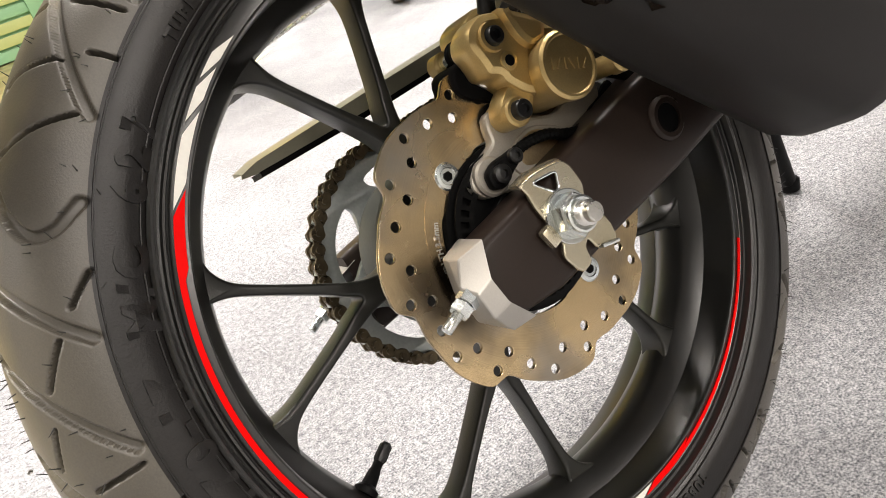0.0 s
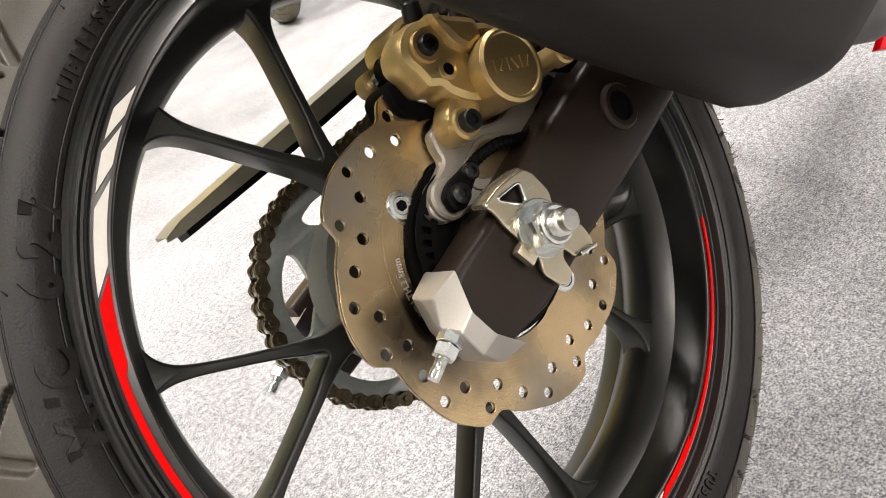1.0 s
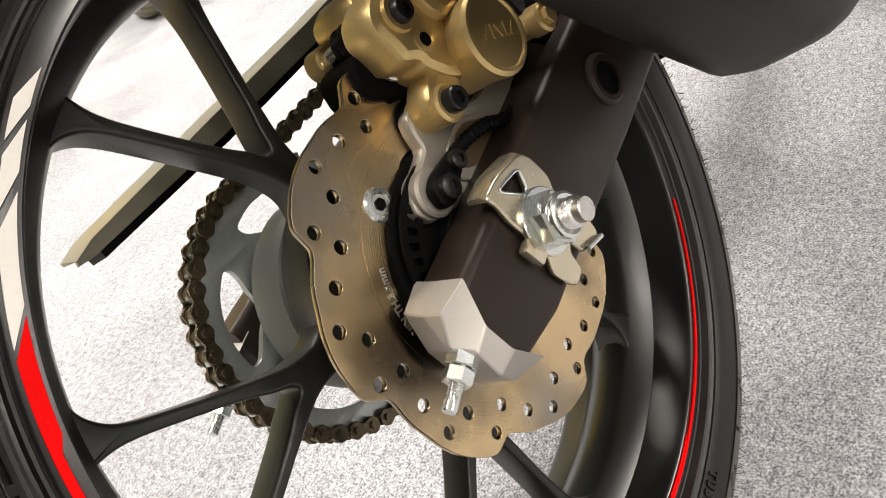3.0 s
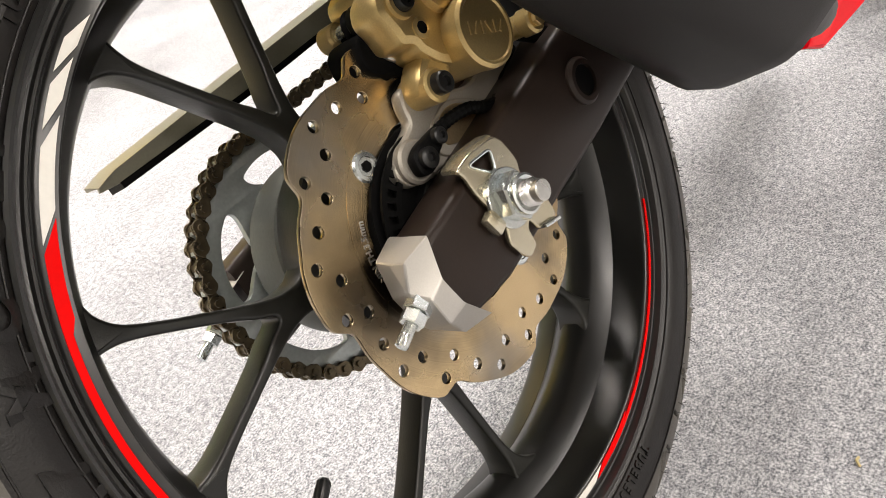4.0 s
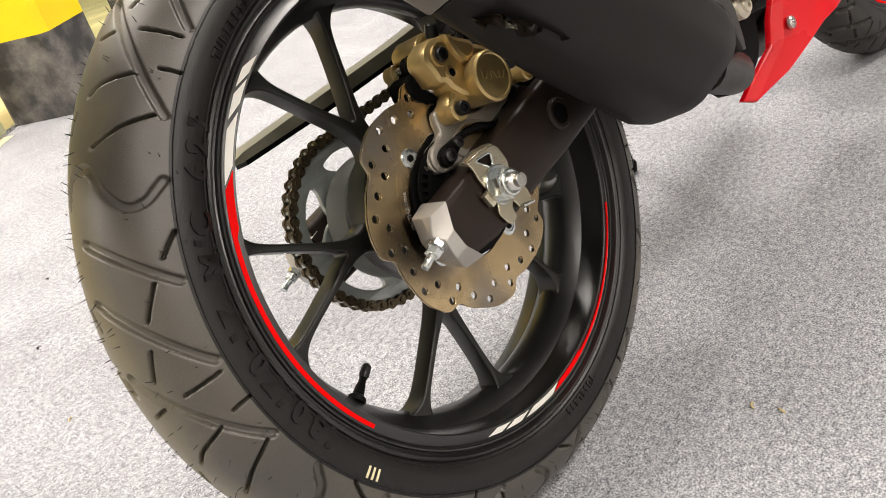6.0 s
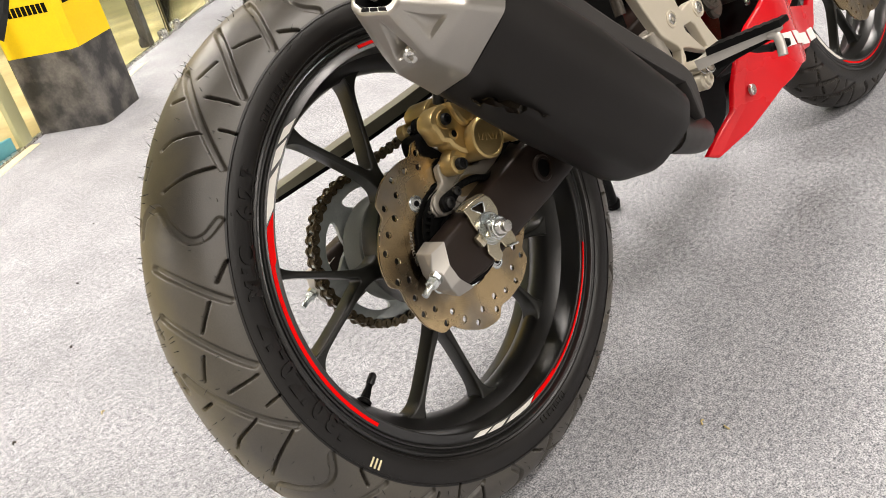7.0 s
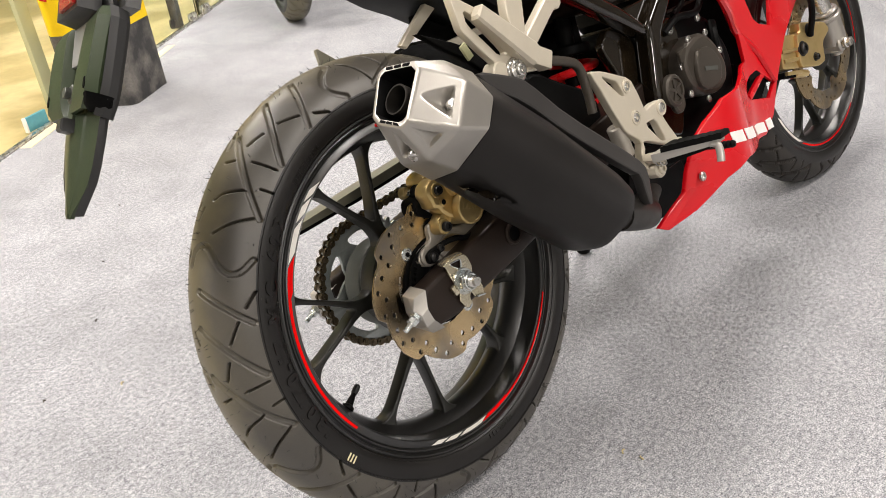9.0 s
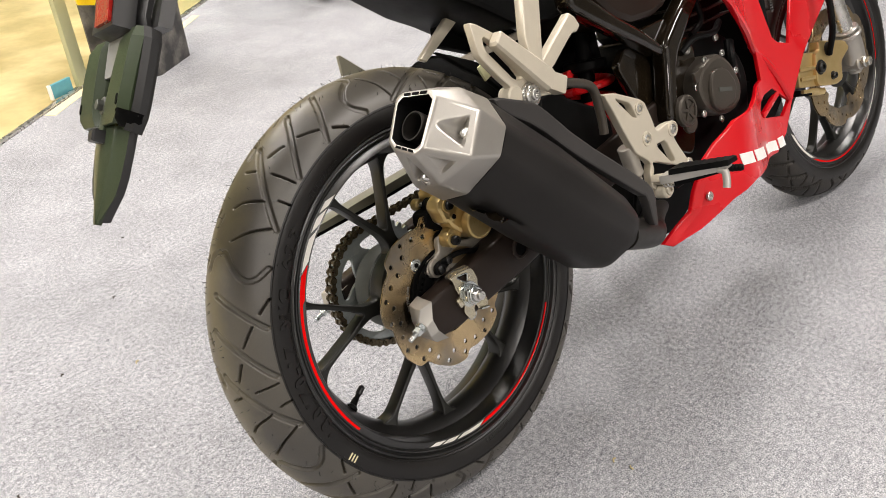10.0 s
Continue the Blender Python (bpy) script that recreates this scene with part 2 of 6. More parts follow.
M_PIPE = mat("exhaust_pipe_dark", (0.022, 0.020, 0.018), 0.45, metal=0.3, tint=(0.035, 0.030, 0.025), scale=30, fine=0.2, bump=0.1, spec=0.3)


def carpet():
    m = bpy.data.materials.new("grey_heather_carpet")
    m.use_nodes = True
    nt = m.node_tree
    b = nt.nodes["Principled BSDF"]
    b.inputs["Roughness"].default_value = 0.95
    b.inputs["Specular IOR Level"].default_value = 0.1
    tc = nt.nodes.new("ShaderNodeTexCoord")

    def tex(scale, detail, rough=0.6):
        n = nt.nodes.new("ShaderNodeTexNoise")
        n.inputs["Scale"].default_value, n.inputs["Detail"].default_value, n.inputs["Roughness"].default_value = scale, detail, rough
        nt.links.new(tc.outputs["Object"], n.inputs["Vector"])
        return n

    fibre, patch, clump = tex(430, 3, 0.66), tex(5.0, 5, 0.7), tex(125, 3, 0.65)
    ramp = nt.nodes.new("ShaderNodeValToRGB")
    e = ramp.color_ramp.elements
    e[0].position, e[0].color = 0.385, (0.112, 0.118, 0.130, 1)
    e[1].position, e[1].color = 0.621, (0.612, 0.610, 0.632, 1)
    mid = ramp.color_ramp.elements.new(0.5)
    mid.color = (0.323, 0.328, 0.344, 1)
    add = nt.nodes.new("ShaderNodeMath")
    add.operation = "MULTIPLY_ADD"
    add.inputs[1].default_value = 0.32
    nt.links.new(clump.outputs["Fac"], add.inputs[0])
    sub = nt.nodes.new("ShaderNodeMath")
    sub.operation = "MULTIPLY"
    sub.inputs[1].default_value = 0.68
    nt.links.new(fibre.outputs["Fac"], sub.inputs[0])
    nt.links.new(sub.outputs[0], add.inputs[2])
    nt.links.new(add.outputs[0], ramp.inputs["Fac"])
    mr = nt.nodes.new("ShaderNodeMapRange")
    mr.inputs["From Min"].default_value, mr.inputs["From Max"].default_value = 0.3, 0.7
    mr.inputs["To Min"].default_value, mr.inputs["To Max"].default_value = 0.82, 1.12
    nt.links.new(patch.outputs["Fac"], mr.inputs["Value"])
    mul = nt.nodes.new("ShaderNodeMix")
    mul.data_type, mul.blend_type = "RGBA", "MULTIPLY"
    mul.inputs["Factor"].default_value = 1
    nt.links.new(ramp.outputs["Color"], mul.inputs["A"])
    nt.links.new(mr.outputs[0], mul.inputs["B"])
    nt.links.new(mul.outputs["Result"], b.inputs["Base Color"])
    bp = nt.nodes.new("ShaderNodeBump")
    bp.inputs["Strength"].default_value, bp.inputs["Distance"].default_value = 0.7, 0.002
    nt.links.new(fibre.outputs["Fac"], bp.inputs["Height"])
    nt.links.new(bp.outputs[0], b.inputs["Normal"])
    return m


M_CARPET = carpet()


def clear_glass():
    m = bpy.data.materials.new("clear_glass")
    m.use_nodes = True
    b = m.node_tree.nodes["Principled BSDF"]
    b.inputs["Base Color"].default_value = (0.9, 0.97, 0.93, 1)
    b.inputs["Roughness"].default_value = 0.03
    b.inputs["Transmission Weight"].default_value = 1.0
    b.inputs["IOR"].default_value = 1.1
    return m


M_GLASS = clear_glass()


def arr(p):
    return np.array(p, float).reshape(-1, 3)


def join(*geos):
    pts, faces, n = [], [], 0
    for p, f in geos:
        pts.append(arr(p))
        faces += [tuple(i + n for i in q) for q in f]
        n += len(pts[-1])
    return np.concatenate(pts), faces


def moved(geo, m):
    m = np.array(m)
    return arr(geo[0]) @ m[:3, :3].T + m[:3, 3], geo[1]


def make_mesh(name, geo, material, sharp=32, fix=True):
    me = bpy.data.meshes.new(name)
    me.from_pydata([tuple(p) for p in geo[0]], [], geo[1])
    if fix:
        bm = bmesh.new()
        bm.from_mesh(me)
        bmesh.ops.recalc_face_normals(bm, faces=bm.faces)
        bm.to_mesh(me)
        bm.free()
    me.polygons.foreach_set("use_smooth", [True] * len(me.polygons))
    if sharp:
        me.set_sharp_from_angle(angle=radians(sharp))
    me.materials.append(material)
    me.update()
    return me


def part(name, geo, material, parent, label="", sharp=32, fix=True):
    ob = new(name, make_mesh(name, geo, material, sharp, fix))
    ob.parent = parent
    return tagged(ob, label)


def thing(name, geo, material, label, category, kind="", group="", sharp=32, m=None):
    ob = new(name, make_mesh(name, geo, material, sharp))
    if m is not None:
        ob.matrix_world = m
    return tagged(ob, label, category, group, kind)


def holder(name, label, category, m=None, group="", kind=""):
    ob = new(name)
    if m is not None:
        ob.matrix_world = m
    return tagged(ob, label, category, group, kind)


def unit(v):
    v = np.array(v, float)
    return v / np.linalg.norm(v)


def frame_on(axis, hint=(0, 0, 1)):
    a = unit(axis)
    h = np.array(hint, float)
    if abs(a @ unit(h)) > 0.95:
        h = np.array((1.0, 0, 0))
    u = unit(np.cross(h, a))
    return a, u, np.cross(a, u)


def loft(rings, cap=True, loop=False):
    n, k = len(rings[0]), len(rings)
    pts = np.concatenate([arr(r) for r in rings])
    faces = []
    for i in range(k if loop else k - 1):
        a, b = i * n, ((i + 1) % k) * n
        faces += [(a + j, a + (j + 1) % n, b + (j + 1) % n, b + j) for j in range(n)]
    if cap and not loop:
        faces += [tuple(range(n))[::-1], tuple(range((k - 1) * n, k * n))]
    return pts, faces


def ring(centre, axis, r, n=24, phase=0.0, hint=(0, 0, 1)):
    _, u, v = frame_on(axis, hint)
    a = np.arange(n) * 2 * np.pi / n + phase
    return np.array(centre, float) + r * (np.cos(a)[:, None] * u + np.sin(a)[:, None] * v)


def cyl(p0, p1, r0, r1=None, n=24, bev=0.0, phase=0.0, hint=(0, 0, 1)):
    p0, p1 = np.array(p0, float), np.array(p1, float)
    r1 = r0 if r1 is None else r1
    a = unit(p1 - p0)
    stops = [(p0, r0), (p1, r1)]
    if bev:
        stops = [(p0, r0 - bev), (p0 + a * bev, r0), (p1 - a * bev, r1), (p1, r1 - bev)]
    return loft([ring(p, a, r, n, phase, hint) for p, r in stops])


def turned(p0, axis, stops, n=28):
    """A turned piece: stops are (distance along the axis, radius)."""
    p0, a = np.array(p0, float), unit(axis)
    return loft([ring(p0 + a * s, a, max(r, 1e-4), n) for s, r in stops])


def hexa(p0, p1, r, phase=0.0):
    return cyl(p0, p1, r, n=6, bev=r * 0.08, phase=phase)


def tube(path, r, n=12, cap=True):
    path = arr(path)
    rs = np.full(len(path), r) if np.isscalar(r) else np.array(r)
    tan = np.gradient(path, axis=0)
    rings, hint = [], np.array((0.02, 0.05, 1.0))
    a = np.arange(n) * 2 * np.pi / n
    _, u, v = frame_on(tan[0], hint)
    for p, t, q in zip(path, tan, rs):
        t = unit(t)
        u = unit(u - (u @ t) * t)
        v = np.cross(t, u)
        rings.append(p + q * (np.cos(a)[:, None] * u + np.sin(a)[:, None] * v))
    return loft(rings, cap)


def curve(pts, n=8):
    """A smooth line through the points (Catmull-Rom)."""
    p = arr(pts)
    p = np.concatenate([[2 * p[0] - p[1]], p, [2 * p[-1] - p[-2]]])
    out = []
    for i in range(1, len(p) - 2):
        for t in np.arange(n) / n:
            a, b, c, d = p[i - 1], p[i], p[i + 1], p[i + 2]
            out.append(0.5 * (2 * b + (c - a) * t + (2 * a - 5 * b + 4 * c - d) * t**2 + (3 * b - a - 3 * c + d) * t**3))
    return np.array(out + [p[-2]])


def rounded(loop, rounds=2, cut=0.2):
    """Cuts the corners of a flat loop."""
    p = np.array(loop, float)
    for _ in range(rounds):
        q = np.roll(p, -1, 0)
        p = np.stack([(1 - cut) * p + cut * q, cut * p + (1 - cut) * q], 1).reshape(-1, p.shape[1])
    return p


def circle(x, z, r, n=20, squash=1.0):
    a = np.arange(n) * 2 * np.pi / n
    return np.stack([x + r * np.cos(a), z + r * squash * np.sin(a)], 1)


def plate(loops, y0, y1, bev=0.0, weld=False, res=1):
    """A flat plate in the x-z plane, from y0 to y1; the first loop is its outline, the others are holes."""
    cu = bpy.data.curves.new("outline", "CURVE")
    cu.dimensions, cu.fill_mode = "2D", "BOTH"
    cu.extrude, cu.bevel_depth, cu.bevel_resolution, cu.offset = abs(y1 - y0) / 2 - bev, bev, res, -bev
    for loop in loops:
        s = cu.splines.new("POLY")
        s.points.add(len(loop) - 1)
        for pt, (x, z) in zip(s.points, loop):
            pt.co = (x, z, 0, 1)
        s.use_cyclic_u = True
    ob = bpy.data.objects.new("outline", cu)
    me = bpy.data.meshes.new_from_object(ob)
    bm = bmesh.new()
    bm.from_mesh(me)
    if weld:
        bmesh.ops.remove_doubles(bm, verts=bm.verts, dist=2e-5)
    bm.verts.index_update()
    co = np.array([v.co[:] for v in bm.verts])
    faces = [tuple(v.index for v in f.verts) for f in bm.faces]
    bm.free()
    bpy.data.objects.remove(ob)
    bpy.data.meshes.remove(me)
    bpy.data.curves.remove(cu)
    return np.stack([co[:, 0], (y0 + y1) / 2 - co[:, 2], co[:, 1]], 1), faces


def words(text, size, depth, bold=0.03):
    """Letters in the x-y plane, middle at the origin, depth along z."""
    cu = bpy.data.curves.new("letters", "FONT")
    cu.body, cu.size, cu.extrude, cu.align_x, cu.align_y, cu.resolution_u = text, size, depth / 2, "CENTER", "CENTER", 3
    cu.offset = size * bold
    ob = bpy.data.objects.new("letters", cu)
    me = bpy.data.meshes.new_from_object(ob)
    co = np.array([v.co[:] for v in me.vertices])
    faces = [tuple(f.vertices) for f in me.polygons]
    bpy.data.objects.remove(ob)
    bpy.data.meshes.remove(me)
    bpy.data.curves.remove(cu)
    return co, faces


def rbox(sx, sy, sz, bev=0.003, seg=2):
    bm = bmesh.new()
    bmesh.ops.create_cube(bm, size=1)
    bmesh.ops.scale(bm, vec=(sx, sy, sz), verts=bm.verts)
    if bev:
        bmesh.ops.bevel(bm, geom=bm.edges, offset=bev, segments=seg, profile=0.6, affect="EDGES")
    pts = np.array([v.co[:] for v in bm.verts])
    bm.verts.index_update()
    faces = [tuple(v.index for v in f.verts) for f in bm.faces]
    bm.free()
    return pts, faces


def bar(p0, p1, w, h, bev=0.002, hint=(0, 0, 1)):
    """A box beam from p0 to p1: w across, h along the hint."""
    p0, p1 = np.array(p0, float), np.array(p1, float)
    a, u, v = frame_on(p1 - p0, hint)
    pts, faces = rbox(np.linalg.norm(p1 - p0), w, h, bev)
    return (p0 + p1) / 2 + pts @ np.array([a, u, v]), faces


def lathe(profile, n=96, cy=0.0, start=0.0, end=360.0):
    """Turns a closed (radius, y) profile about the axle (the y axis)."""
    full = abs(end - start) >= 360
    a = np.radians(start + (end - start) * np.arange(n if full else n + 1) / n)
    pr = np.array(profile, float)
    rings = [np.stack([pr[:, 0] * np.cos(b), pr[:, 1] + cy, pr[:, 0] * np.sin(b)], 1) for b in a]
    return loft(rings, cap=not full, loop=full)


def polar(r, deg, y=0.0):
    return np.array((r * math.cos(radians(deg)), y, r * math.sin(radians(deg))))

# ---- the hall ----
def slab(pts, z0, z1):
    n = len(pts)
    p = [(x, y, z0) for x, y in pts] + [(x, y, z1) for x, y in pts]
    return p, [tuple(range(n))[::-1], tuple(range(n, 2 * n))] + [(i, (i + 1) % n, n + (i + 1) % n, n + i) for i in range(n)]


EDGE_A, EDGE_B = (-4.05, -1.24), (4.2, 5.255)  # the carpet's edge runs along this line
thing("floor", slab([(-5, -5), (7, -5), (7, 7), (-5, 7)], -0.2, -0.006), M_TILE, "glossy ochre tiled floor of a show hall", "floor", "structure")
thing("carpet", slab([EDGE_A, (-4.05, -4.9), (6.9, -4.9), (6.9, 5.255), EDGE_B], -0.006, 0.0), M_CARPET, "light grey heathered needle-felt exhibition carpet", "carpet", "structure")
for nm, pts in (("wall_north", [(-5, 7), (7, 7), (7, 7.2), (-5, 7.2)]), ("wall_south", [(-5, -5.2), (7, -5.2), (7, -5), (-5, -5)]),
                ("wall_east", [(7, -5), (7.2, -5), (7.2, 7), (7, 7)]), ("wall_west", [(-5.2, -5), (-5, -5), (-5, 7), (-5.2, 7)])):
    thing(nm, slab(pts, -0.2, 3.2), M_WALL, "plain grey painted hall wall", "wall", "structure")
thing("ceiling", slab([(-5, -5), (7, -5), (7, 7), (-5, 7)], 3.0, 3.2), M_CEIL, "plain dark ceiling above lamp panels", "ceiling", "structure")
for x, y, z, w, d, p in LAMPS:
    ob = holder("ceiling_light", "white rectangular ceiling lamp panel", "lamp", pose(x, y, 2.97), "ceiling panels")
    part("frame", moved(rbox(w + 0.06, d + 0.06, 0.03, 0.006), pose(0, 0, 0.012)), M_WHITE, ob)

# edge strip and tapes along the carpet's edge
along = unit((EDGE_B[0] - EDGE_A[0], EDGE_B[1] - EDGE_A[1], 0))
side = np.array((-along[1], along[0], 0))
EDGE_YAW = math.degrees(math.atan2(along[1], along[0]))


def on_edge(s, off=0.0, z=0.0):
    p = np.array((-0.056, 1.905, 0)) + along * s + side * off
    return (p[0], p[1], z)


thing("edge_strip", bar(on_edge(-3, 0.012, 0.001), on_edge(4.8, 0.012, 0.001), 0.02, 0.012, 0.002), M_STEEL, "thin metal edging strip along the carpet", "trim", "structure")

# pillar: black below and yellow above, with printed marks
bol = holder("bollard", "square pillar with a scuffed black base and yellow upper part", "pillar", pose(0.604, 2.272, 0, 0, 0, 35))
def taper(s0, s1, z0, z1, c=0.02):
    def sq(s, z):
        h = s / 2
        return [(h, h - c, z), (h - c, h, z), (c - h, h, z), (-h, h - c, z), (-h, c - h, z), (c - h, -h, z), (h - c, -h, z), (h, c - h, z)]
    return loft([sq(s0, z0), sq(s1, z1)])
part("base", taper(0.268, 0.266, 0, 0.262), M_BLACKPAINT, bol, "scuffed black painted base")
part("top", taper(0.266, 0.258, 0.262, 1.0), M_YELLOW, bol, "glossy yellow painted upper part")
for x, w in ((-0.075, 0.052), (-0.005, 0.038), (0.055, 0.030)):
    part("print_bar", moved(rbox(w, 0.003, 0.055, 0), pose(x, -0.132, 0.428)), M_BLACK, bol, "black printed bar")
for k in range(9):
    part("print_bar", moved(rbox(0.003, 0.013, 0.030, 0), pose(-0.1325, -0.085 + 0.018 * k, 0.402)), M_BLACK, bol, "black printed bar")
part("print_mark", moved(rbox(0.003, 0.026, 0.034, 0), pose(-0.1325, 0.092, 0.400, 15)), M_RED, bol, "red printed block")

# glass partition along the carpet's edge, open where the pillar stands
gl = holder("glass_partition", "clear glass partition with clamps and posts at the carpet's edge", "partition", kind="structure")
for s0, s1 in ((0.98, 1.93), (1.96, 4.6)):
    pane = part("pane", bar(on_edge(s0, 0.014, 0.71), on_edge(s1, 0.014, 0.71), 0.01, 1.4, 0.001), M_GLASS, gl, "clear greenish glass pane")
    pane.visible_shadow = False
    for sa in ((s0, s0 + 0.004), (s1 - 0.004, s1)):
        part("pane_edge", bar(on_edge(sa[0], 0.014, 0.71), on_edge(sa[1], 0.014, 0.71), 0.0104, 1.4, 0), M_OLIVE, gl, "olive green glass edge")
part("end_post", bar(on_edge(0.525, 0.014, 0.0), on_edge(0.525, 0.014, 1.4), 0.018, 0.066, 0.004, hint=along), M_PALEOLIVE, gl, "pale olive end post")
for s, o in ((1.79, 0.075), (3.2, 0.075)):
    q = np.array(on_edge(s, o, 0))
    part("post", bar(q + (0, 0, 0), q + (0, 0, 1.5), 0.05, 0.045, 0.006, hint=side), M_ENGINE, gl, "dark grey steel post")
    part("post_ring", turned(q + along * -0.05 + (0, 0, 0.03), side, [(0, 0.024), (0.008, 0.024), (0.008, 0.014), (0, 0.014)], 20), M_ENGINE, gl)
for s in (1.86, 2.05, 2.62, 3.5):
    q = np.array(on_edge(s, 0.012, 0))
    part("floor_clamp", join(bar(q + along * -0.03 + (0, 0, 0.022), q + along * 0.03 + (0, 0, 0.022), 0.032, 0.044, 0.006), cyl(q - side * 0.014 + (0, 0, 0.028), q - side * 0.026 + (0, 0, 0.028), 0.013, bev=0.003)), M_STEEL, gl, "chrome floor clamp")
for s0, s1, o in ((0.24, 0.52, -0.045), (1.20, 1.42, -0.075)):
    thing("floor_tape", slab([on_edge(s0, o)[:2], on_edge(s1, o + 0.008)[:2], on_edge(s1, o + 0.042)[:2], on_edge(s0, o + 0.040)[:2]], 0.0, 0.0015), M_CREAM, "strip of cream masking tape on the carpet's edge", "tape", group="tape strips")
off = holder("carpet_offcut", "small teal board with a white edge leaning at the carpet's edge", "board")
part("board", bar(on_edge(0.385, 0.046, 0.026), on_edge(0.475, 0.026, 0.026), 0.012, 0.05, 0.002), M_TEALT, off)
part("board_edge", bar(on_edge(0.377, 0.048, 0.026), on_edge(0.384, 0.0465, 0.026), 0.014, 0.052, 0.001), M_WHITE, off, "white cut edge")
# yellow shred and lint on the carpet
for k, (x, y, l, yaw) in enumerate(((0.152, -0.205, 0.009, 20), (0.16, -0.235, 0.008, 70), (-0.246, 0.588, 0.008, 40), (-0.52, 0.42, 0.007, 80), (-0.36, 0.66, 0.006, 15), (-0.18, 0.83, 0.007, 55), (-0.05, 1.06, 0.006, 120), (-0.62, 0.18, 0.007, 30), (0.12, 1.32, 0.006, 75))):
    thing("lint", tube(curve([(0, 0, 0.001), (l * 0.5, 0.002, 0.003), (l, 0, 0.001)], 4), 0.0012, 6),
          M_TILE if k < 3 else M_ENGINE, "tiny yellowish shred lying on the carpet" if k < 3 else "tiny dark crumb lying on the grey carpet", "lint", m=pose(x, y, 0, 0, 0, yaw), group="lint on the carpet")

# slatted green screen far behind, along the north wall
scr = holder("slatted_screen", "pale green and yellow slatted screen along the far wall", "screen", pose(2.0, 6.86, 0), kind="structure")
for k in range(11):
    part("slat", moved(rbox(7.0, 0.03, 0.078, 0.004), pose(0, -0.02, 0.045 + 0.1 * k)), M_LIME if k % 3 else M_MINT, scr)
part("backing", moved(rbox(7.0, 0.02, 1.2, 0), pose(0, 0.01, 0.6)), M_MINT, scr, "darker green backing")
for x in (-2.3, -0.9, 0.5, 1.9):
    part("post", moved(rbox(0.11, 0.03, 1.2, 0.004), pose(x, -0.05, 0.6)), M_MINT, scr, "mint green post")

# ---- the motorcycle: x ahead, y to its left, z up from the rear axle; it leans on its side stand ----
LEAN_M = pose(0, 0, 0.3113, -19.36)
bike = holder("motorcycle", "red and black sport motorcycle leaning on its side stand", "motorcycle", LEAN_M)
CY = 0.05  # middle plane of both wheels


def tyre_profile(minor=0.0605, ring_r=0.247):
    """Radius and y across the tyre, from the right bead over the crown to the left bead."""
    side_w = minor / 0.0605
    bead = [(0.2290, 0.052), (0.2318, 0.0545), (0.2360, 0.0575), (0.2420, 0.0598), (0.2500, 0.0604), (0.2560, 0.0600)]
    right = [(r, CY - h * side_w) for r, h in bead]
    right += [(ring_r + minor * math.cos(a), CY - minor * math.sin(a)) for a in np.radians(np.linspace(77, 0, 14))]
    right = np.array(right)
    left = right[::-1][1:].copy()
    left[:, 1] = 2 * CY - left[:, 1]
    return np.concatenate([right, left])


def resample(line, n):
    p = curve(np.c_[line, np.zeros(len(line))], 6)[:, :2]
    d = np.r_[0, np.cumsum(np.hypot(*np.diff(p, axis=0).T))]
    s = np.linspace(0, d[-1], n)
    return np.stack([np.interp(s, d, p[:, 0]), np.interp(s, d, p[:, 1])], 1), s


def seg_dist(a, b, p, q):
    """Distance of points (a, b) from the segment p-q."""
    d = np.subtract(q, p)
    t = np.clip(((a - p[0]) * d[0] + (b - p[1]) * d[1]) / (d @ d), 0, 1)
    return np.hypot(a - p[0] - t * d[0], b - p[1] - t * d[1])


def tread_pattern():
    """Grooves of one pitch, in mm along and across the tread (right side negative): line, half width, depth."""
    broad = [[(11, 3), (-6, -3), (-11, -21), (5, -34), (19, -50), (17, -65), (1, -78)], [(40, -14), (55, -40), (81, -77)], [(82, -10), (109, -41), (150, -77)], [(138, -11), (177, -41), (230, -77)]]
    slits = [[(42, -81), (61, -70)], [(78, -60), (103, -47)], [(124, -40), (145, -31)], [(160, -75), (163, -47)], [(191, -82), (192, -68)], [(167, -25), (171, -12)], [(217, -18), (208, -29), (199, -52)],
             [(256, -27), (242, -47), (230, -71)], [(241, 2), (227, -4)]]
    out = [(np.array(l) / 1000, 0.0034, 0.0042) for l in broad] + [(np.array(l) / 1000, 0.0011, 0.0075) for l in slits]
    return out + [(l * (1, -1) + (0.140, 0), w, d) for l, w, d in out]


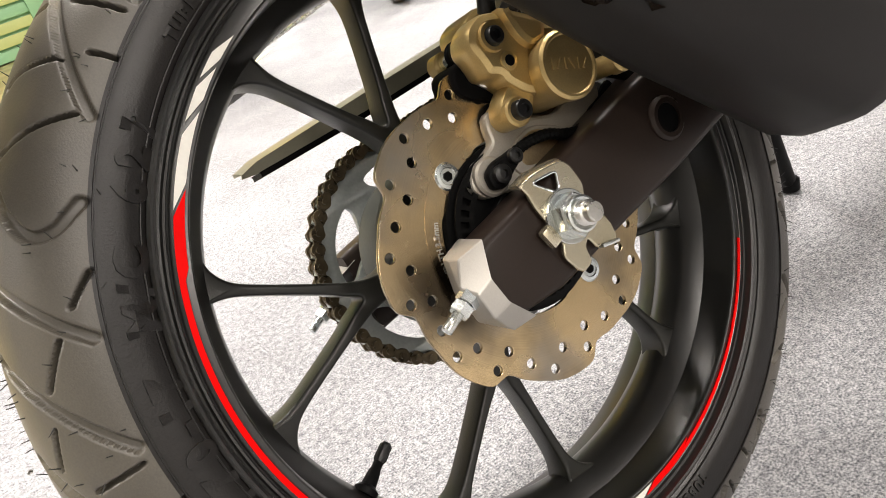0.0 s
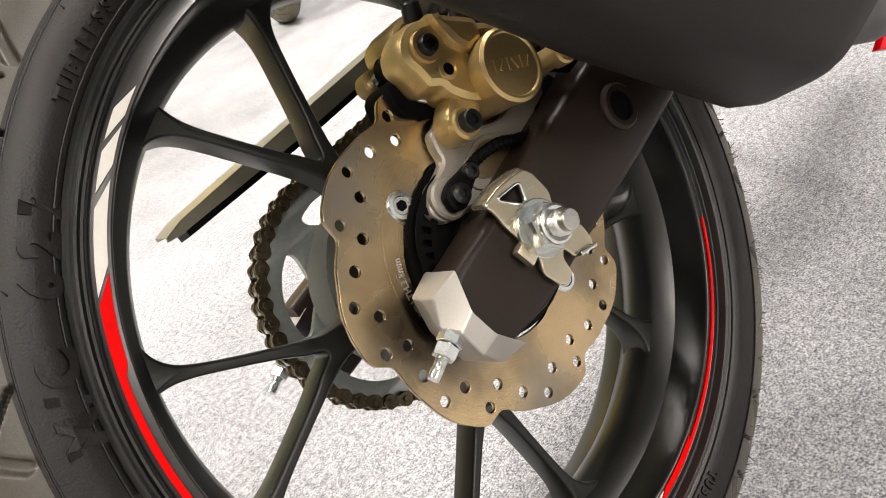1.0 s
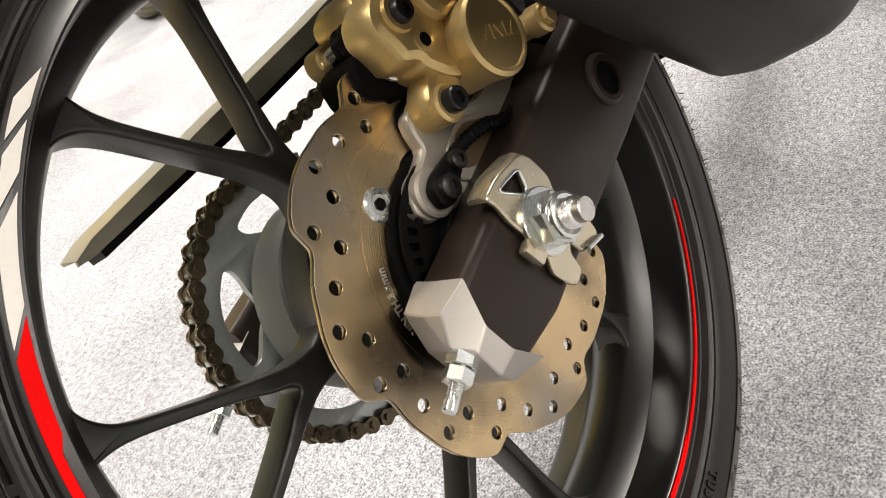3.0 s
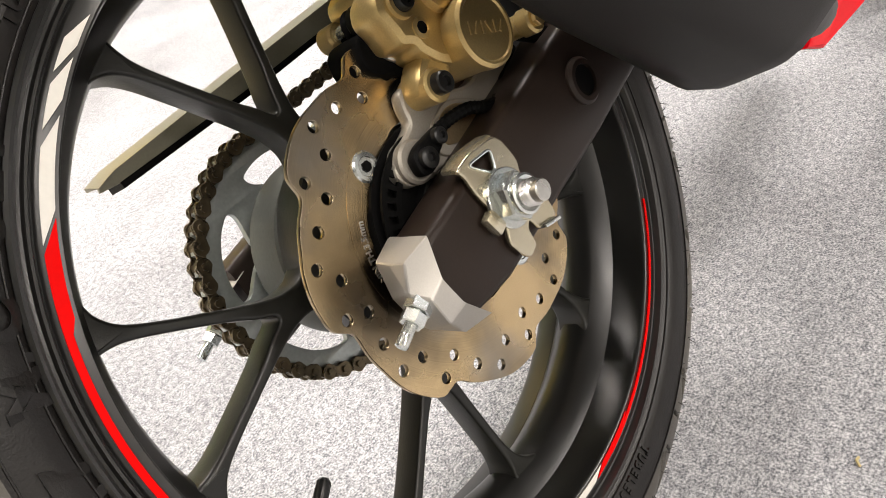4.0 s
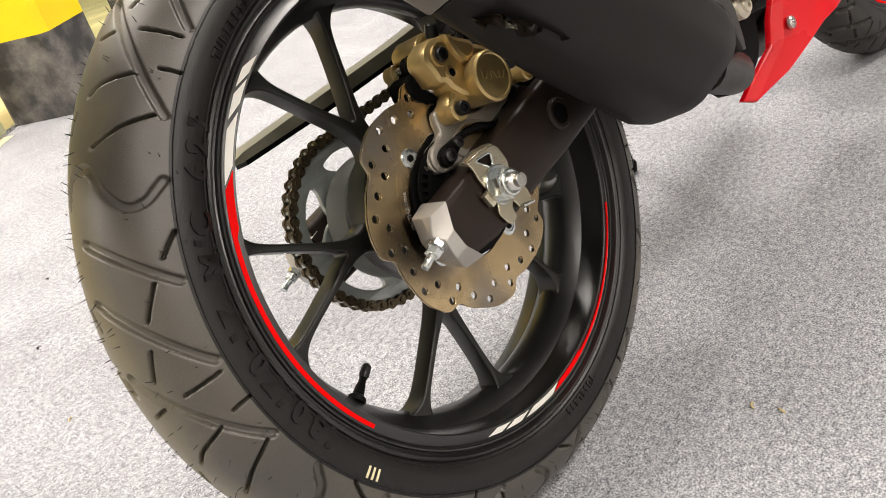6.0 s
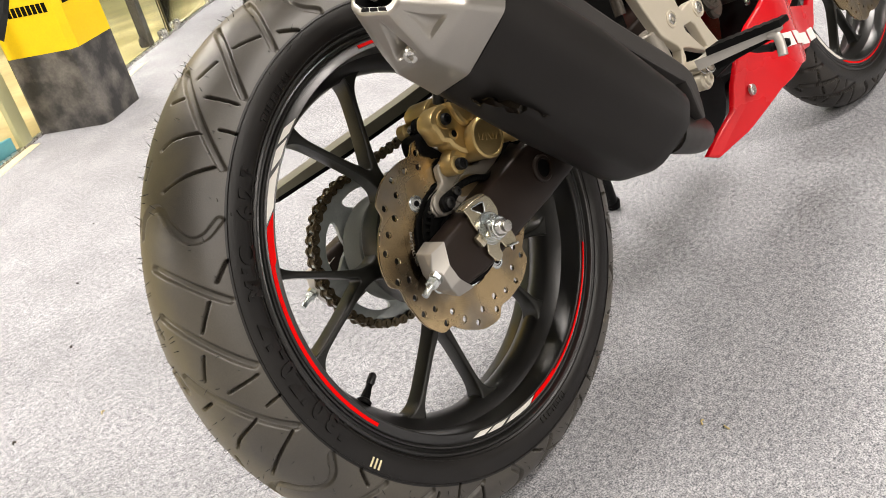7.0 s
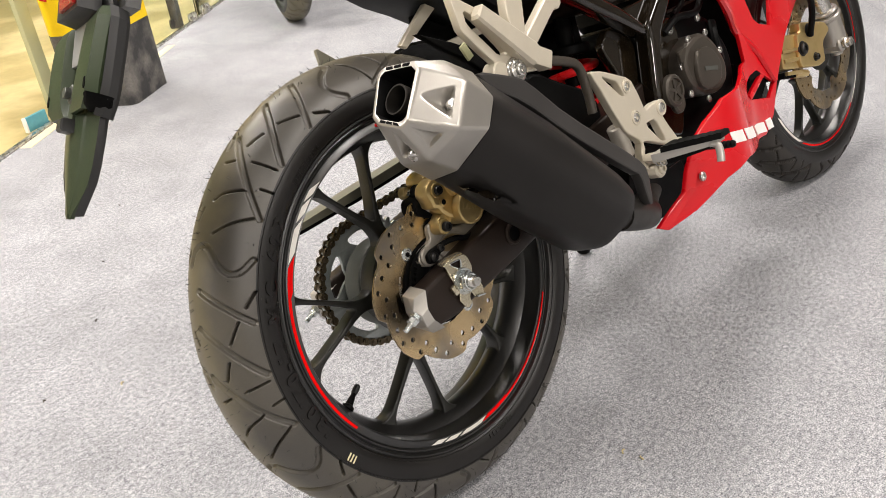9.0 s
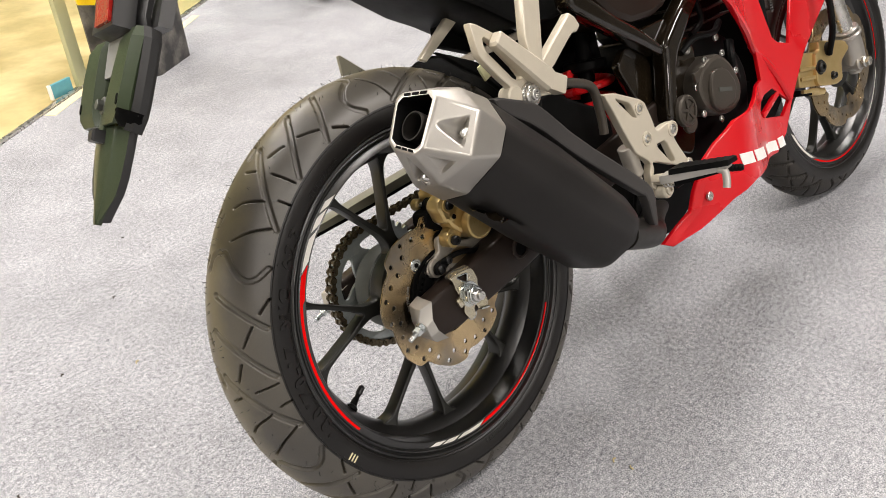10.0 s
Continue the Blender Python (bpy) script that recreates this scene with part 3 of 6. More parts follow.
def grooved_tyre(minor=0.0605, ring_r=0.247, na=2000, nc=184):
    line, s = resample(tyre_profile(minor, ring_r), nc)
    across = (s - s[-1] / 2) * 0.0605 / minor
    along_c = np.arange(na) * 2 * np.pi * 0.305 / na
    pitch = 0.281
    depth = np.zeros((na, nc))
    A, C = np.meshgrid((along_c - 0.791) % pitch, across, indexing="ij")
    for pts, w, d in tread_pattern():
        pts = curve(np.c_[pts, np.zeros(len(pts))], 5)[:, :2] if len(pts) > 2 else pts
        for p, q in zip(pts[:-1], pts[1:]):
            for shift in (-pitch, 0, pitch):
                far = seg_dist(A, C, p + (shift, 0), q + (shift, 0))
                depth = np.maximum(depth, d * np.clip((w + 0.0007 - far) / 0.0014, 0, 1))
    ang = np.arange(na) * 2 * np.pi / na
    tang = np.gradient(line, axis=0)
    tang /= np.linalg.norm(tang, axis=1)[:, None]
    nrm = np.stack([tang[:, 1], -tang[:, 0]], 1)  # outward in (radius, y)
    R = line[None, :, 0] - depth * nrm[None, :, 0]
    Y = line[None, :, 1] - depth * nrm[None, :, 1]
    pts = np.stack([R * np.cos(ang)[:, None], Y, R * np.sin(ang)[:, None]], -1).reshape(-1, 3)
    i, j = np.meshgrid(np.arange(na), np.arange(nc - 1), indexing="ij")
    a, b = i * nc + j, ((i + 1) % na) * nc + j
    faces = np.stack([a, b, b + 1, a + 1], -1).reshape(-1, 4)
    shoulder = (line[:-1, 0] + line[1:, 0]) / 2 < ring_r + 0.0135 * minor / 0.0605
    index = np.where(shoulder[j].reshape(-1), 1, 0)
    walls = np.ptp(depth.reshape(-1)[faces], axis=1) > 0.0034
    return pts, faces, index, ~walls


def tyre_mesh(name, rubber, *args, **kw):
    pts, faces, index, smooth = grooved_tyre(*args, **kw)
    me = bpy.data.meshes.new(name)
    me.from_pydata(pts.tolist(), [], faces.tolist())
    me.materials.append(rubber)
    me.materials.append(M_SIDE)
    me.polygons.foreach_set("material_index", index.astype(np.int32))
    me.polygons.foreach_set("use_smooth", smooth)
    me.update()
    return me


def bent_words(text, size, depth, r, deg, y, tilt=0.0):
    """Letters laid round the wheel's right side, tops outward, read clockwise; deg: the middle."""
    p, f = words(text, size, depth)
    rad = r + p[:, 1]
    a = np.radians(deg) - p[:, 0] / r
    return np.stack([rad * np.cos(a), y - p[:, 2] + tilt * p[:, 1], rad * np.sin(a)], 1), f


def side_words(text, size, r, deg):
    """Letters that follow the tyre's right sidewall, standing slightly proud of it."""
    p, f = words(text, size, 0.0014, 0.055)
    rad = r + p[:, 1]
    a = np.radians(deg) - p[:, 0] / r
    skin = np.interp(rad, (0.2290, 0.2318, 0.2360, 0.2420, 0.2500, 0.2560), (-0.0020, -0.0045, -0.0075, -0.0098, -0.0104, -0.0100))
    return np.stack([rad * np.cos(a), skin - 0.0010 - p[:, 2], rad * np.sin(a)], 1), f


def arc_band(r0, y0, r1, y1, a0, a1, thick=0.0006, slant=0.0, n=48):
    """A strip of tape on the rim's right lip; slant shifts its inner edge, in degrees."""
    t = np.linspace(0, 1, n)
    rows = []
    for r, y, sh in ((r0, y0, slant), (r1, y1, 0.0)):
        a = np.radians(a0 + sh + (a1 - a0) * t)
        for dy in (0, -thick):
            rows.append(np.stack([r * np.cos(a), np.full(n, y + dy), r * np.sin(a)], 1))
    return loft([np.array([rows[0][i], rows[1][i], rows[3][i], rows[2][i]]) for i in range(n)])


RIM_PROFILE = [(0.2318, -0.0055), (0.2322, 0.000), (0.226, 0.004), (0.2175, 0.007), (0.2160, 0.030), (0.200, 0.040), (0.200, 0.060), (0.2160, 0.070),
               (0.2175, 0.093), (0.226, 0.096), (0.2322, 0.100), (0.2318, 0.1055), (0.2285, 0.1065), (0.2245, 0.104), (0.2120, 0.104), (0.2085, 0.098),
               (0.2075, 0.080), (0.1960, 0.066), (0.1925, 0.057), (0.1925, 0.045), (0.1960, 0.036), (0.2070, 0.024), (0.2074, 0.012), (0.2080, 0.0055), (0.2086, 0.0010), (0.2092, -0.0020),
               (0.2098, -0.0040), (0.2106, -0.0048), (0.2192, -0.0026), (0.2200, -0.0018), (0.2206, -0.0010), (0.2214, -0.0014), (0.2222, -0.0034), (0.2236, -0.0036), (0.2248, -0.0016), (0.2262, -0.0010), (0.2284, -0.0062), (0.2300, -0.0068)]


def spoke_pair(centre_deg):
    """A forked pair of arms: one casting from the hub, filleted at the fork and flared where it meets the rim."""
    p0, p1 = np.array((0.0873, 0.0)), np.array((0.1935, 0.0525))
    d = (p1 - p0) / np.linalg.norm(p1 - p0)
    n = np.array((-d[1], d[0]))
    out = [(0.056, 0.030), (0.0640, 0.0235), (0.0690, 0.0155), (0.0760, 0.0108), (0.0835, 0.0090)]
    out += [p0 + (p1 - p0) * t + n * h for t, h in ((0.10, 0.0056), (0.22, 0.0042), (0.40, 0.0036), (0.62, 0.0033), (0.76, 0.0036), (0.84, 0.0048), (0.90, 0.0078), (0.95, 0.0124), (0.99, 0.0200))]
    out += [p1 + d * 0.012 + n * 0.024, p1 + d * 0.012 - n * 0.016]
    out += [p0 + (p1 - p0) * t - n * h for t, h in ((1.01, 0.0150), (0.96, 0.0098), (0.90, 0.0066), (0.84, 0.0046), (0.76, 0.0036), (0.60, 0.0033), (0.42, 0.0034), (0.30, 0.0038), (0.22, 0.0050))]
    out += [(0.1020, 0.0022)]
    loop = np.array(out + [(u, -v) for u, v in out[::-1]])
    pts, faces = plate([rounded(loop, 2, cut=0.22)], -0.0115, 0.0115, 0.0022, weld=True, res=2)
    r = np.hypot(pts[:, 0], pts[:, 2])
    grow = 1 + 0.30 * np.clip((r - 0.165) / 0.035, 0, 1) ** 2
    pts[:, 1] = CY + 0.0005 + pts[:, 1] * grow
    return moved((pts, faces), pose(0, 0, 0, 0, -centre_deg))


def make_wheel(parent, prefix, S, squeeze, tapes, spoke_phase, rubber, **tyre_args):
    """Tyre, rim and five forked pairs of spokes about a wheel's own axle; squeeze narrows it towards its right lip."""
    Q = np.diag((1, squeeze, 1, 1))
    tyre = new(prefix + "_tyre", tyre_mesh(prefix + "_tyre", rubber, **tyre_args))
    tyre.parent, tyre.matrix_basis = parent, S @ Matrix.Translation((0, CY * squeeze - CY, 0))
    tagged(tyre, "black rubber road tyre with curved tread grooves and moulded hairs")
    rim = part(prefix + "_rim", moved(lathe(RIM_PROFILE, 160), Q), M_RIM, parent, "satin black cast alloy rim")
    rim.matrix_basis = S
    for k in range(5):
        part("spoke", moved(spoke_pair(spoke_phase + 72 * k), Q), M_SPOKE, rim, "forked pair of black cast spokes", sharp=40)
    for a0, a1, slant, m, l, cut in tapes:
        part("rim_stripe", arc_band(0.2122 + 0.0056 * cut, -0.0046 + 0.0015 * cut, 0.2178, -0.0031, a0, a1, 0.0009 if cut else 0.0006, slant), m, rim, l)
    return tyre, rim


RED_L, WHITE_L = "red reflective rim stripe", "cream white rim stripe"
REAR_TAPES = []
for base, sl in ((150, -4), (269, 3), (30.5, -4)):
    REAR_TAPES += [(base, base + 11.5, sl, M_RED_TAPE, RED_L, 0.0), (base + 6, base + 60, 0, M_RED_TAPE, RED_L, 0.42)]
    REAR_TAPES += [(base - a, base - b, sl, M_WHITE_TAPE, WHITE_L, 0.0) for a, b in ((12, 1), (19.5, 14), (25.5, 21))]
tyre, rim = make_wheel(bike, "rear", Matrix(), 1.0, REAR_TAPES, 176.1, M_RUBBER)

# raised writing on the sidewall, letter by letter
for text, size, r, deg in (("130/70-17 M/C 62P", 0.0232, 0.2395, 136.2), ("TUBELESS", 0.0095, 0.2400, 112.5), ("TUBELESS", 0.0085, 0.2400, -92)):
    unit_step = math.degrees(size * 0.79 / r)
    for ch in text[::-1]:
        step = unit_step * (0.62 if ch in "/-1" else 1.0)
        if ch != " ":
            part("letter", side_words(ch, size, r, deg + step / 2), M_SIDE, tyre, fix=False)
        deg += step
for k in (0, 1, 2):
    part("paint_mark", bent_words("I", 0.013, 0.0009, 0.2500, 211 + 1.1 * k, -0.0103), M_CREAM, tyre, "faded pale paint bar", fix=False)
# moulded hairs on the tread
rng = random.Random(4)
hairs = []
for k in range(420):
    a = rng.uniform(0, 360)
    line, s = resample(tyre_profile(), 41)
    j = rng.choice((5, 7, 8, 9, 11, 13, 15, 17, 19, 20, 20, 22, 24))
    r, y = line[j]
    d = unit(np.array((line[j][0] - 0.25, line[j][1] - CY)))
    p = polar(r - 0.001, a, y)
    tip = polar(r + 0.0036 * d[0] + 0.001, a + rng.uniform(-0.8, 0.8), y + 0.0036 * d[1] + rng.uniform(-0.001, 0.001))
    hairs.append(cyl(p, tip, 0.00042, 0.0002, 4))
tagged(part("moulding_hairs", join(*hairs), M_HAIR, tyre, "fine moulding hairs on the tread"), kind="stuff")

# moulded lines round the sidewall
for r, y in ((0.2350, -0.0069), (0.2580, -0.0098)):
    part("moulded_line", lathe([(r - 0.0008, y + 0.001), (r - 0.0003, y - 0.0007), (r + 0.0003, y - 0.0007), (r + 0.0008, y + 0.001)], 160), M_SIDE, tyre, "moulded line round the sidewall")

# hub, drum and valve
part("rear_hub", join(lathe([(0.02, -0.012), (0.040, -0.012), (0.044, -0.006), (0.058, -0.004), (0.060, 0.004), (0.062, 0.02), (0.068, 0.028), (0.072, 0.034), (0.072, 0.060), (0.066, 0.070), (0.02, 0.076)], 80)), M_SPOKE, bike, "dark cast wheel hub")
part("hub_drum", lathe([(0.02, 0.074), (0.060, 0.074), (0.064, 0.078), (0.064, 0.110), (0.058, 0.116), (0.02, 0.118)], 72), M_DRUM, bike, "olive grey cush drive drum")
v0, v1 = np.array((-0.1660, 0.0440, -0.1030)), np.array((-0.1345, 0.0530, -0.0890))
vd = v1 - v0
valve = part("tyre_valve", turned(v0, vd, [(0, 0.008), (0.004, 0.0085), (0.007, 0.0052), (0.017, 0.0042), (0.019, 0.0034), (0.026, 0.0034)]), M_BLACK, bike, "black rubber tyre valve stem")
capn = loft([ring(v0 + unit(vd) * s, vd, 1, 24) * 0 + v0 + unit(vd) * s + (ring((0, 0, 0), vd, r, 24) * (1 + 0.08 * (np.arange(24) % 2))[:, None]) for s, r in ((0.024, 0.0034), (0.026, 0.0043), (0.036, 0.0041), (0.038, 0.0027))])
part("valve_cap", capn, M_BOLT, valve, "knurled black valve cap")

# brake disc, wavy, eight repeats
DISC_K = 1.016


def disc_outline(k=0.0):
    out = []
    shape = [(0, 0.0968), (2.5, 0.0972), (6, 0.0990), (10, 0.1005), (15, 0.1018), (20, 0.1040), (25, 0.1056), (30, 0.1062), (36, 0.1062), (39.5, 0.1050), (42, 0.1005), (43.5, 0.0978)]
    for i in range(8):
        out += [polar(DISC_K * r + k, 97.15 + 45 * i + a)[[0, 2]] for a, r in shape]
    return rounded(out, 1)


def disc_inner():
    out = []
    for i in range(4):
        base = 121.5 + 90 * i
        for a, r in ((-45, 0.0590), (-34, 0.0588), (-25, 0.0582), (-18, 0.0535), (-11, 0.0488), (0, 0.0472), (11, 0.0478), (18, 0.0530), (25, 0.0582), (34, 0.0588)):
            out.append(polar(DISC_K * r, base + a)[[0, 2]])
    return rounded(out, 2)[::-1]


HOLES = [(0.0895, 10.2), (0.0965, 21.3), (0.0855, 28.0), (0.0950, 39.6), (0.0820, 43.6)]
holes = [circle(*polar(DISC_K * r, 97.15 + 45 * i + a)[[0, 2]], 0.0034, 14)[::-1] for i in range(8) for r, a in HOLES]
disc = part("brake_disc", plate([disc_outline(), disc_inner()] + holes, -0.0135, -0.0100, 0.0004), M_DISC, bike, "drilled wavy steel brake disc with brownish wear")
part("disc_collar", plate([circle(0, 0, 0.0715, 90), disc_inner()], -0.0137, -0.0133), M_DISC, disc, "unswept inner band of the disc")
for i in range(4):
    c = polar(0.0618, 122 + 90 * i)
    bolt = part("disc_bolt", turned(c + (0, -0.0130, 0), (0, -1, 0), [(0, 0.0092), (0.0012, 0.0092), (0.0022, 0.0080), (0.0024, 0.0058), (0.0018, 0.0052)]), M_ZINC, disc, "zinc disc bolt with hexagon socket")
    part("socket", cyl(c + (0, -0.0152, 0), c + (0, -0.0156, 0), 0.0033, n=6), M_HOLE, disc)
part("disc_writing", bent_words("MIN.TH.3.5mm", 0.0056, 0.0003, 0.0640, 166, -0.01385), M_STEEL, disc, "engraved minimum thickness letters", fix=False)

# slotted speed sensor ring inside the disc
slots = []
for i in range(40):
    a0 = i * 9
    slots.append([polar(r, a0 + d)[[0, 2]] for r, d in ((0.0442, -2.6), (0.0442, 2.6), (0.0503, 2.4), (0.0503, -2.4))][::-1])
part("sensor_ring", plate([circle(0, 0, 0.0540, 72), circle(0, 0, 0.0405, 60)[::-1]] + slots, -0.0215, -0.0195), M_BLACK, bike, "slotted black speed sensor ring")
part("sensor_seat", lathe([(0.018, -0.016), (0.057, -0.016), (0.057, -0.010), (0.018, -0.010)], 60), M_HOLE, bike)
part("bearing_collar", turned((0, -0.012, 0), (0, -1, 0), [(0, 0.026), (0.010, 0.026), (0.012, 0.022), (0.024, 0.020), (0.026, 0.017), (0.04, 0.016)]), M_BOLT, bike, "black axle collar")

# ---- rear axle, swingarm and drive ----
def arm_section(x, zb, zt, y0, y1, c=0.0055):
    """Box section with rounded edges."""
    out = []
    for cy, cz, a0 in ((y1 - c, zb + c, -90), (y1 - c, zt - c, 0), (y0 + c, zt - c, 90), (y0 + c, zb + c, 180)):
        out += [(x, cy + c * math.cos(radians(a0 + d)), cz + c * math.sin(radians(a0 + d))) for d in (0, 30, 60, 90)]
    return out


arm = part("swingarm", loft([arm_section(x, zb, zt, y0, y1) for x, zb, zt, y0, y1 in (
    (-0.0665, -0.024, 0.0085, -0.0555, -0.026), (-0.055, -0.0370, 0.0145, -0.056, -0.022), (-0.02, -0.0385, 0.0210, -0.056, -0.021), (0.05, -0.028, 0.036, -0.056, -0.020), (0.11, -0.0195, 0.048, -0.0565, -0.018),
    (0.19, -0.004, 0.064, -0.058, -0.010), (0.30, 0.016, 0.084, -0.06, 0.0), (0.50, 0.05, 0.118, -0.07, 0.01))]), M_ARM, bike, "dark satin brown-black box section swingarm")
part("swingarm_left", loft([arm_section(x, zb, zt, y0, y1) for x, zb, zt, y0, y1 in (
    (-0.058, -0.046, 0.024, 0.150, 0.180), (0.05, -0.032, 0.044, 0.150, 0.180), (0.19, -0.004, 0.070, 0.150, 0.180), (0.50, 0.05, 0.118, 0.120, 0.17))]), M_ARM, bike)
part("pivot_boss", turned((0.114, -0.052, 0.0145), (0, -1, 0), [(0, 0.0155), (0.0065, 0.0155), (0.0085, 0.0135), (0.0085, 0.0105), (0.002, 0.0100)]), M_ARM, arm, "round boss with a dark recess")
part("boss_recess", cyl((0.114, -0.0535, 0.0145), (0.114, -0.0585, 0.0145), 0.0101), M_HOLE, arm)

def end_cap():
    """Faceted cast cover over the arm's rear end, with a kinked seam on its outer side."""
    pts = dict(n1=(-0.0588, -0.0600, 0.0165), n2=(-0.0658, -0.0605, -0.0055), n3=(-0.0622, -0.0605, -0.0230), n4=(-0.0500, -0.0598, -0.0398),
               a=(-0.0772, -0.0560, 0.0135), c=(-0.0782, -0.0605, -0.0095), d=(-0.0738, -0.0565, -0.0275), e=(-0.0605, -0.0430, -0.0428),
               l=(-0.0750, -0.0416, 0.0132), b=(-0.0815, -0.0497, -0.0028), k=(-0.0745, -0.0370, -0.0292), t=(-0.0560, -0.0380, 0.0175),
               f1=(-0.0500, -0.0200, 0.0165), f2=(-0.0670, -0.0205, 0.0115), f3=(-0.0710, -0.0210, -0.0100), f4=(-0.0670, -0.0210, -0.0290), f5=(-0.0560, -0.0200, -0.0420))
    faces = [("n1", "a", "b", "c", "n2"), ("n2", "c", "d", "n3"), ("n3", "d", "e", "n4"), ("a", "l", "b"), ("n1", "t", "l", "a"), ("t", "f1", "f2", "l"),
             ("b", "l", "f2", "f3"), ("b", "f3", "f4", "k"), ("b", "k", "d", "c"), ("k", "f4", "f5", "e"), ("k", "e", "d")]
    bm = bmesh.new()
    vs = {k: bm.verts.new(p) for k, p in pts.items()}
    for f in faces:
        bm.faces.new([vs[k] for k in f])
    bmesh.ops.recalc_face_normals(bm, faces=bm.faces)
    bmesh.ops.bevel(bm, geom=[e for e in bm.edges if not e.is_boundary], offset=0.0016, segments=3, profile=0.6, affect="EDGES")
    bm.verts.index_update()
    out = np.array([v.co[:] for v in bm.verts]), [tuple(v.index for v in f.verts) for f in bm.faces]
    bm.free()
    return out


cap = part("arm_end_cap", end_cap(), M_PAINT_SILVER, bike, "faceted silver chain adjuster end cap", sharp=18)
cap2 = part("arm_end_cap", (end_cap()[0] * (1, -1, 1) + (0, 0.128, 0), end_cap()[1]), M_PAINT_SILVER, bike, "faceted silver chain adjuster end cap", sharp=18)
for yy, own in ((-0.0505, cap), (0.1785, cap2)):
    b0 = np.array((-0.0785, yy, -0.0100))
    d = np.array((-0.94, 0, -0.34))
    part("lock_nut", join(hexa(b0 - d * 0.002, b0 + d * 0.005, 0.0072), hexa(b0 + d * 0.0055, b0 + d * 0.0125, 0.0068, 0.4)), M_ZINC, own, "zinc plated lock nuts")
    part("adjuster_bolt", turned(b0 - d * 0.01, d, [(0, 0.0034)] + [(0.016 + 0.0006 * k, 0.00355 if k % 2 else 0.0033) for k in range(22)] + [(0.031, 0.0036), (0.0345, 0.0036), (0.035, 0.003)], 14), M_ZINC, own, "zinc threaded adjuster bolt")

# axle plate: bright zinc, cut out like a clamp
outline = rounded([(-0.0172, 0.0235), (-0.0205, 0.0302), (-0.0060, 0.0326), (0.0165, 0.0306), (0.0212, 0.0245), (0.0240, 0.0106), (0.0205, 0.0030), (0.0299, -0.0190), (0.0298, -0.0304), (0.0240, -0.0330),
                   (0.0121, -0.0295), (0.0084, -0.0204), (0.0042, -0.0240), (0.0038, -0.0342), (-0.0049, -0.0367), (-0.0090, -0.0325), (-0.0140, -0.0214), (-0.0098, -0.0126), (-0.0140, 0.0040), (-0.0165, 0.0132)], 2, cut=0.16)
window = rounded([(-0.0122, 0.0282), (0.0092, 0.0266), (0.0055, 0.0164), (0.0015, 0.0155)], 2, cut=0.14)[::-1]
ap = part("axle_plate", plate([outline, window], -0.0606, -0.0574, 0.0011, res=3), M_YZINC, bike, "warm zinc axle plate with cut-outs")
part("plate_flange", loft([[(x, -0.0606, z - 0.0022), (x, -0.0596, z - 0.0002), (x + 0.001, -0.0560, z + 0.0012), (x + 0.002, -0.047, z + 0.0012), (x + 0.002, -0.047, z - 0.0010), (x, -0.0570, z - 0.0014)] for x, z in ((-0.0200, 0.0300), (-0.0130, 0.0316), (-0.0060, 0.0328), (0.0060, 0.0318), (0.0160, 0.0308))]), M_YZINC, ap, "bent upper flange over the arm")
part("window_rim", tube(np.array([(x, -0.0606, z) for x, z in window] + [(window[0][0], -0.0606, window[0][1])]), 0.0009, 8), M_ZINC, ap, "bright rolled rim of the cut-out")
part("plate_tab", bar((-0.0185, -0.0605, 0.0010), (-0.0145, -0.0605, -0.0120), 0.0090, 0.0065, 0.0024, hint=(0, 1, 0)), M_YZINC, ap, "small bent zinc tab")
part("plate_lip", bar((0.0130, -0.0610, -0.0288), (0.0270, -0.0610, -0.0318), 0.0024, 0.0075, 0.0008, hint=(0, 1, 0)), M_ZINC, ap)
AXP = np.array((0.0020, 0, -0.0015))
ax = part("axle_nut", join(hexa(AXP + (0, -0.0628, 0), AXP + (0, -0.0722, 0), 0.0142, 0.3), turned(AXP + (0, -0.0722, 0), (0, -1, 0), [(0, 0.0112), (0.0010, 0.0116), (0.0030, 0.0114), (0.0036, 0.0100), (0.0032, 0.0080)], 36)), M_ZINC, bike, "zinc self-locking axle nut")
part("washer", turned(AXP + (0, -0.0602, 0), (0, -1, 0), [(0, 0.0165), (0.0004, 0.0172), (0.0022, 0.0172), (0.0027, 0.0166)], 48), M_ZINC, ax, "zinc washer")
part("axle_thread", turned(AXP + (0, -0.066, 0), (0, -1, 0), [(0, 0.0074)] + [(0.0085 + 0.0006 * k, 0.0077 if k % 2 else 0.0070) for k in range(12)] + [(0.0158, 0.0062), (0.0202, 0.0062), (0.0209, 0.0055)], 32), M_STEEL, ax, "threaded steel axle end")
part("axle_shaft", cyl((0, -0.06, 0), (0, 0.19, 0), 0.0075), M_STEEL, bike)

# sprocket and chain
CHY, CHR, PITCH = 0.131, 0.0912, 0.0127
teeth = 44
prof = []
for i in range(teeth):
    a = 360 / teeth * i
    prof += [polar(CHR + 0.0035, a - 1.2)[[0, 2]], polar(CHR + 0.0035, a + 1.2)[[0, 2]], polar(CHR - 0.0035, a + 3)[[0, 2]], polar(CHR - 0.0035, a + 5.2)[[0, 2]]]
wins = []
for i in range(5):
    b = 152 + 72 * i
    wins.append(rounded([polar(r, b + d)[[0, 2]] for r, d in ((0.0735, -25), (0.0755, -12), (0.076, 0), (0.0755, 12), (0.0735, 25), (0.066, 25), (0.054, 10), (0.046, 0), (0.054, -10), (0.066, -25))], 2)[::-1])
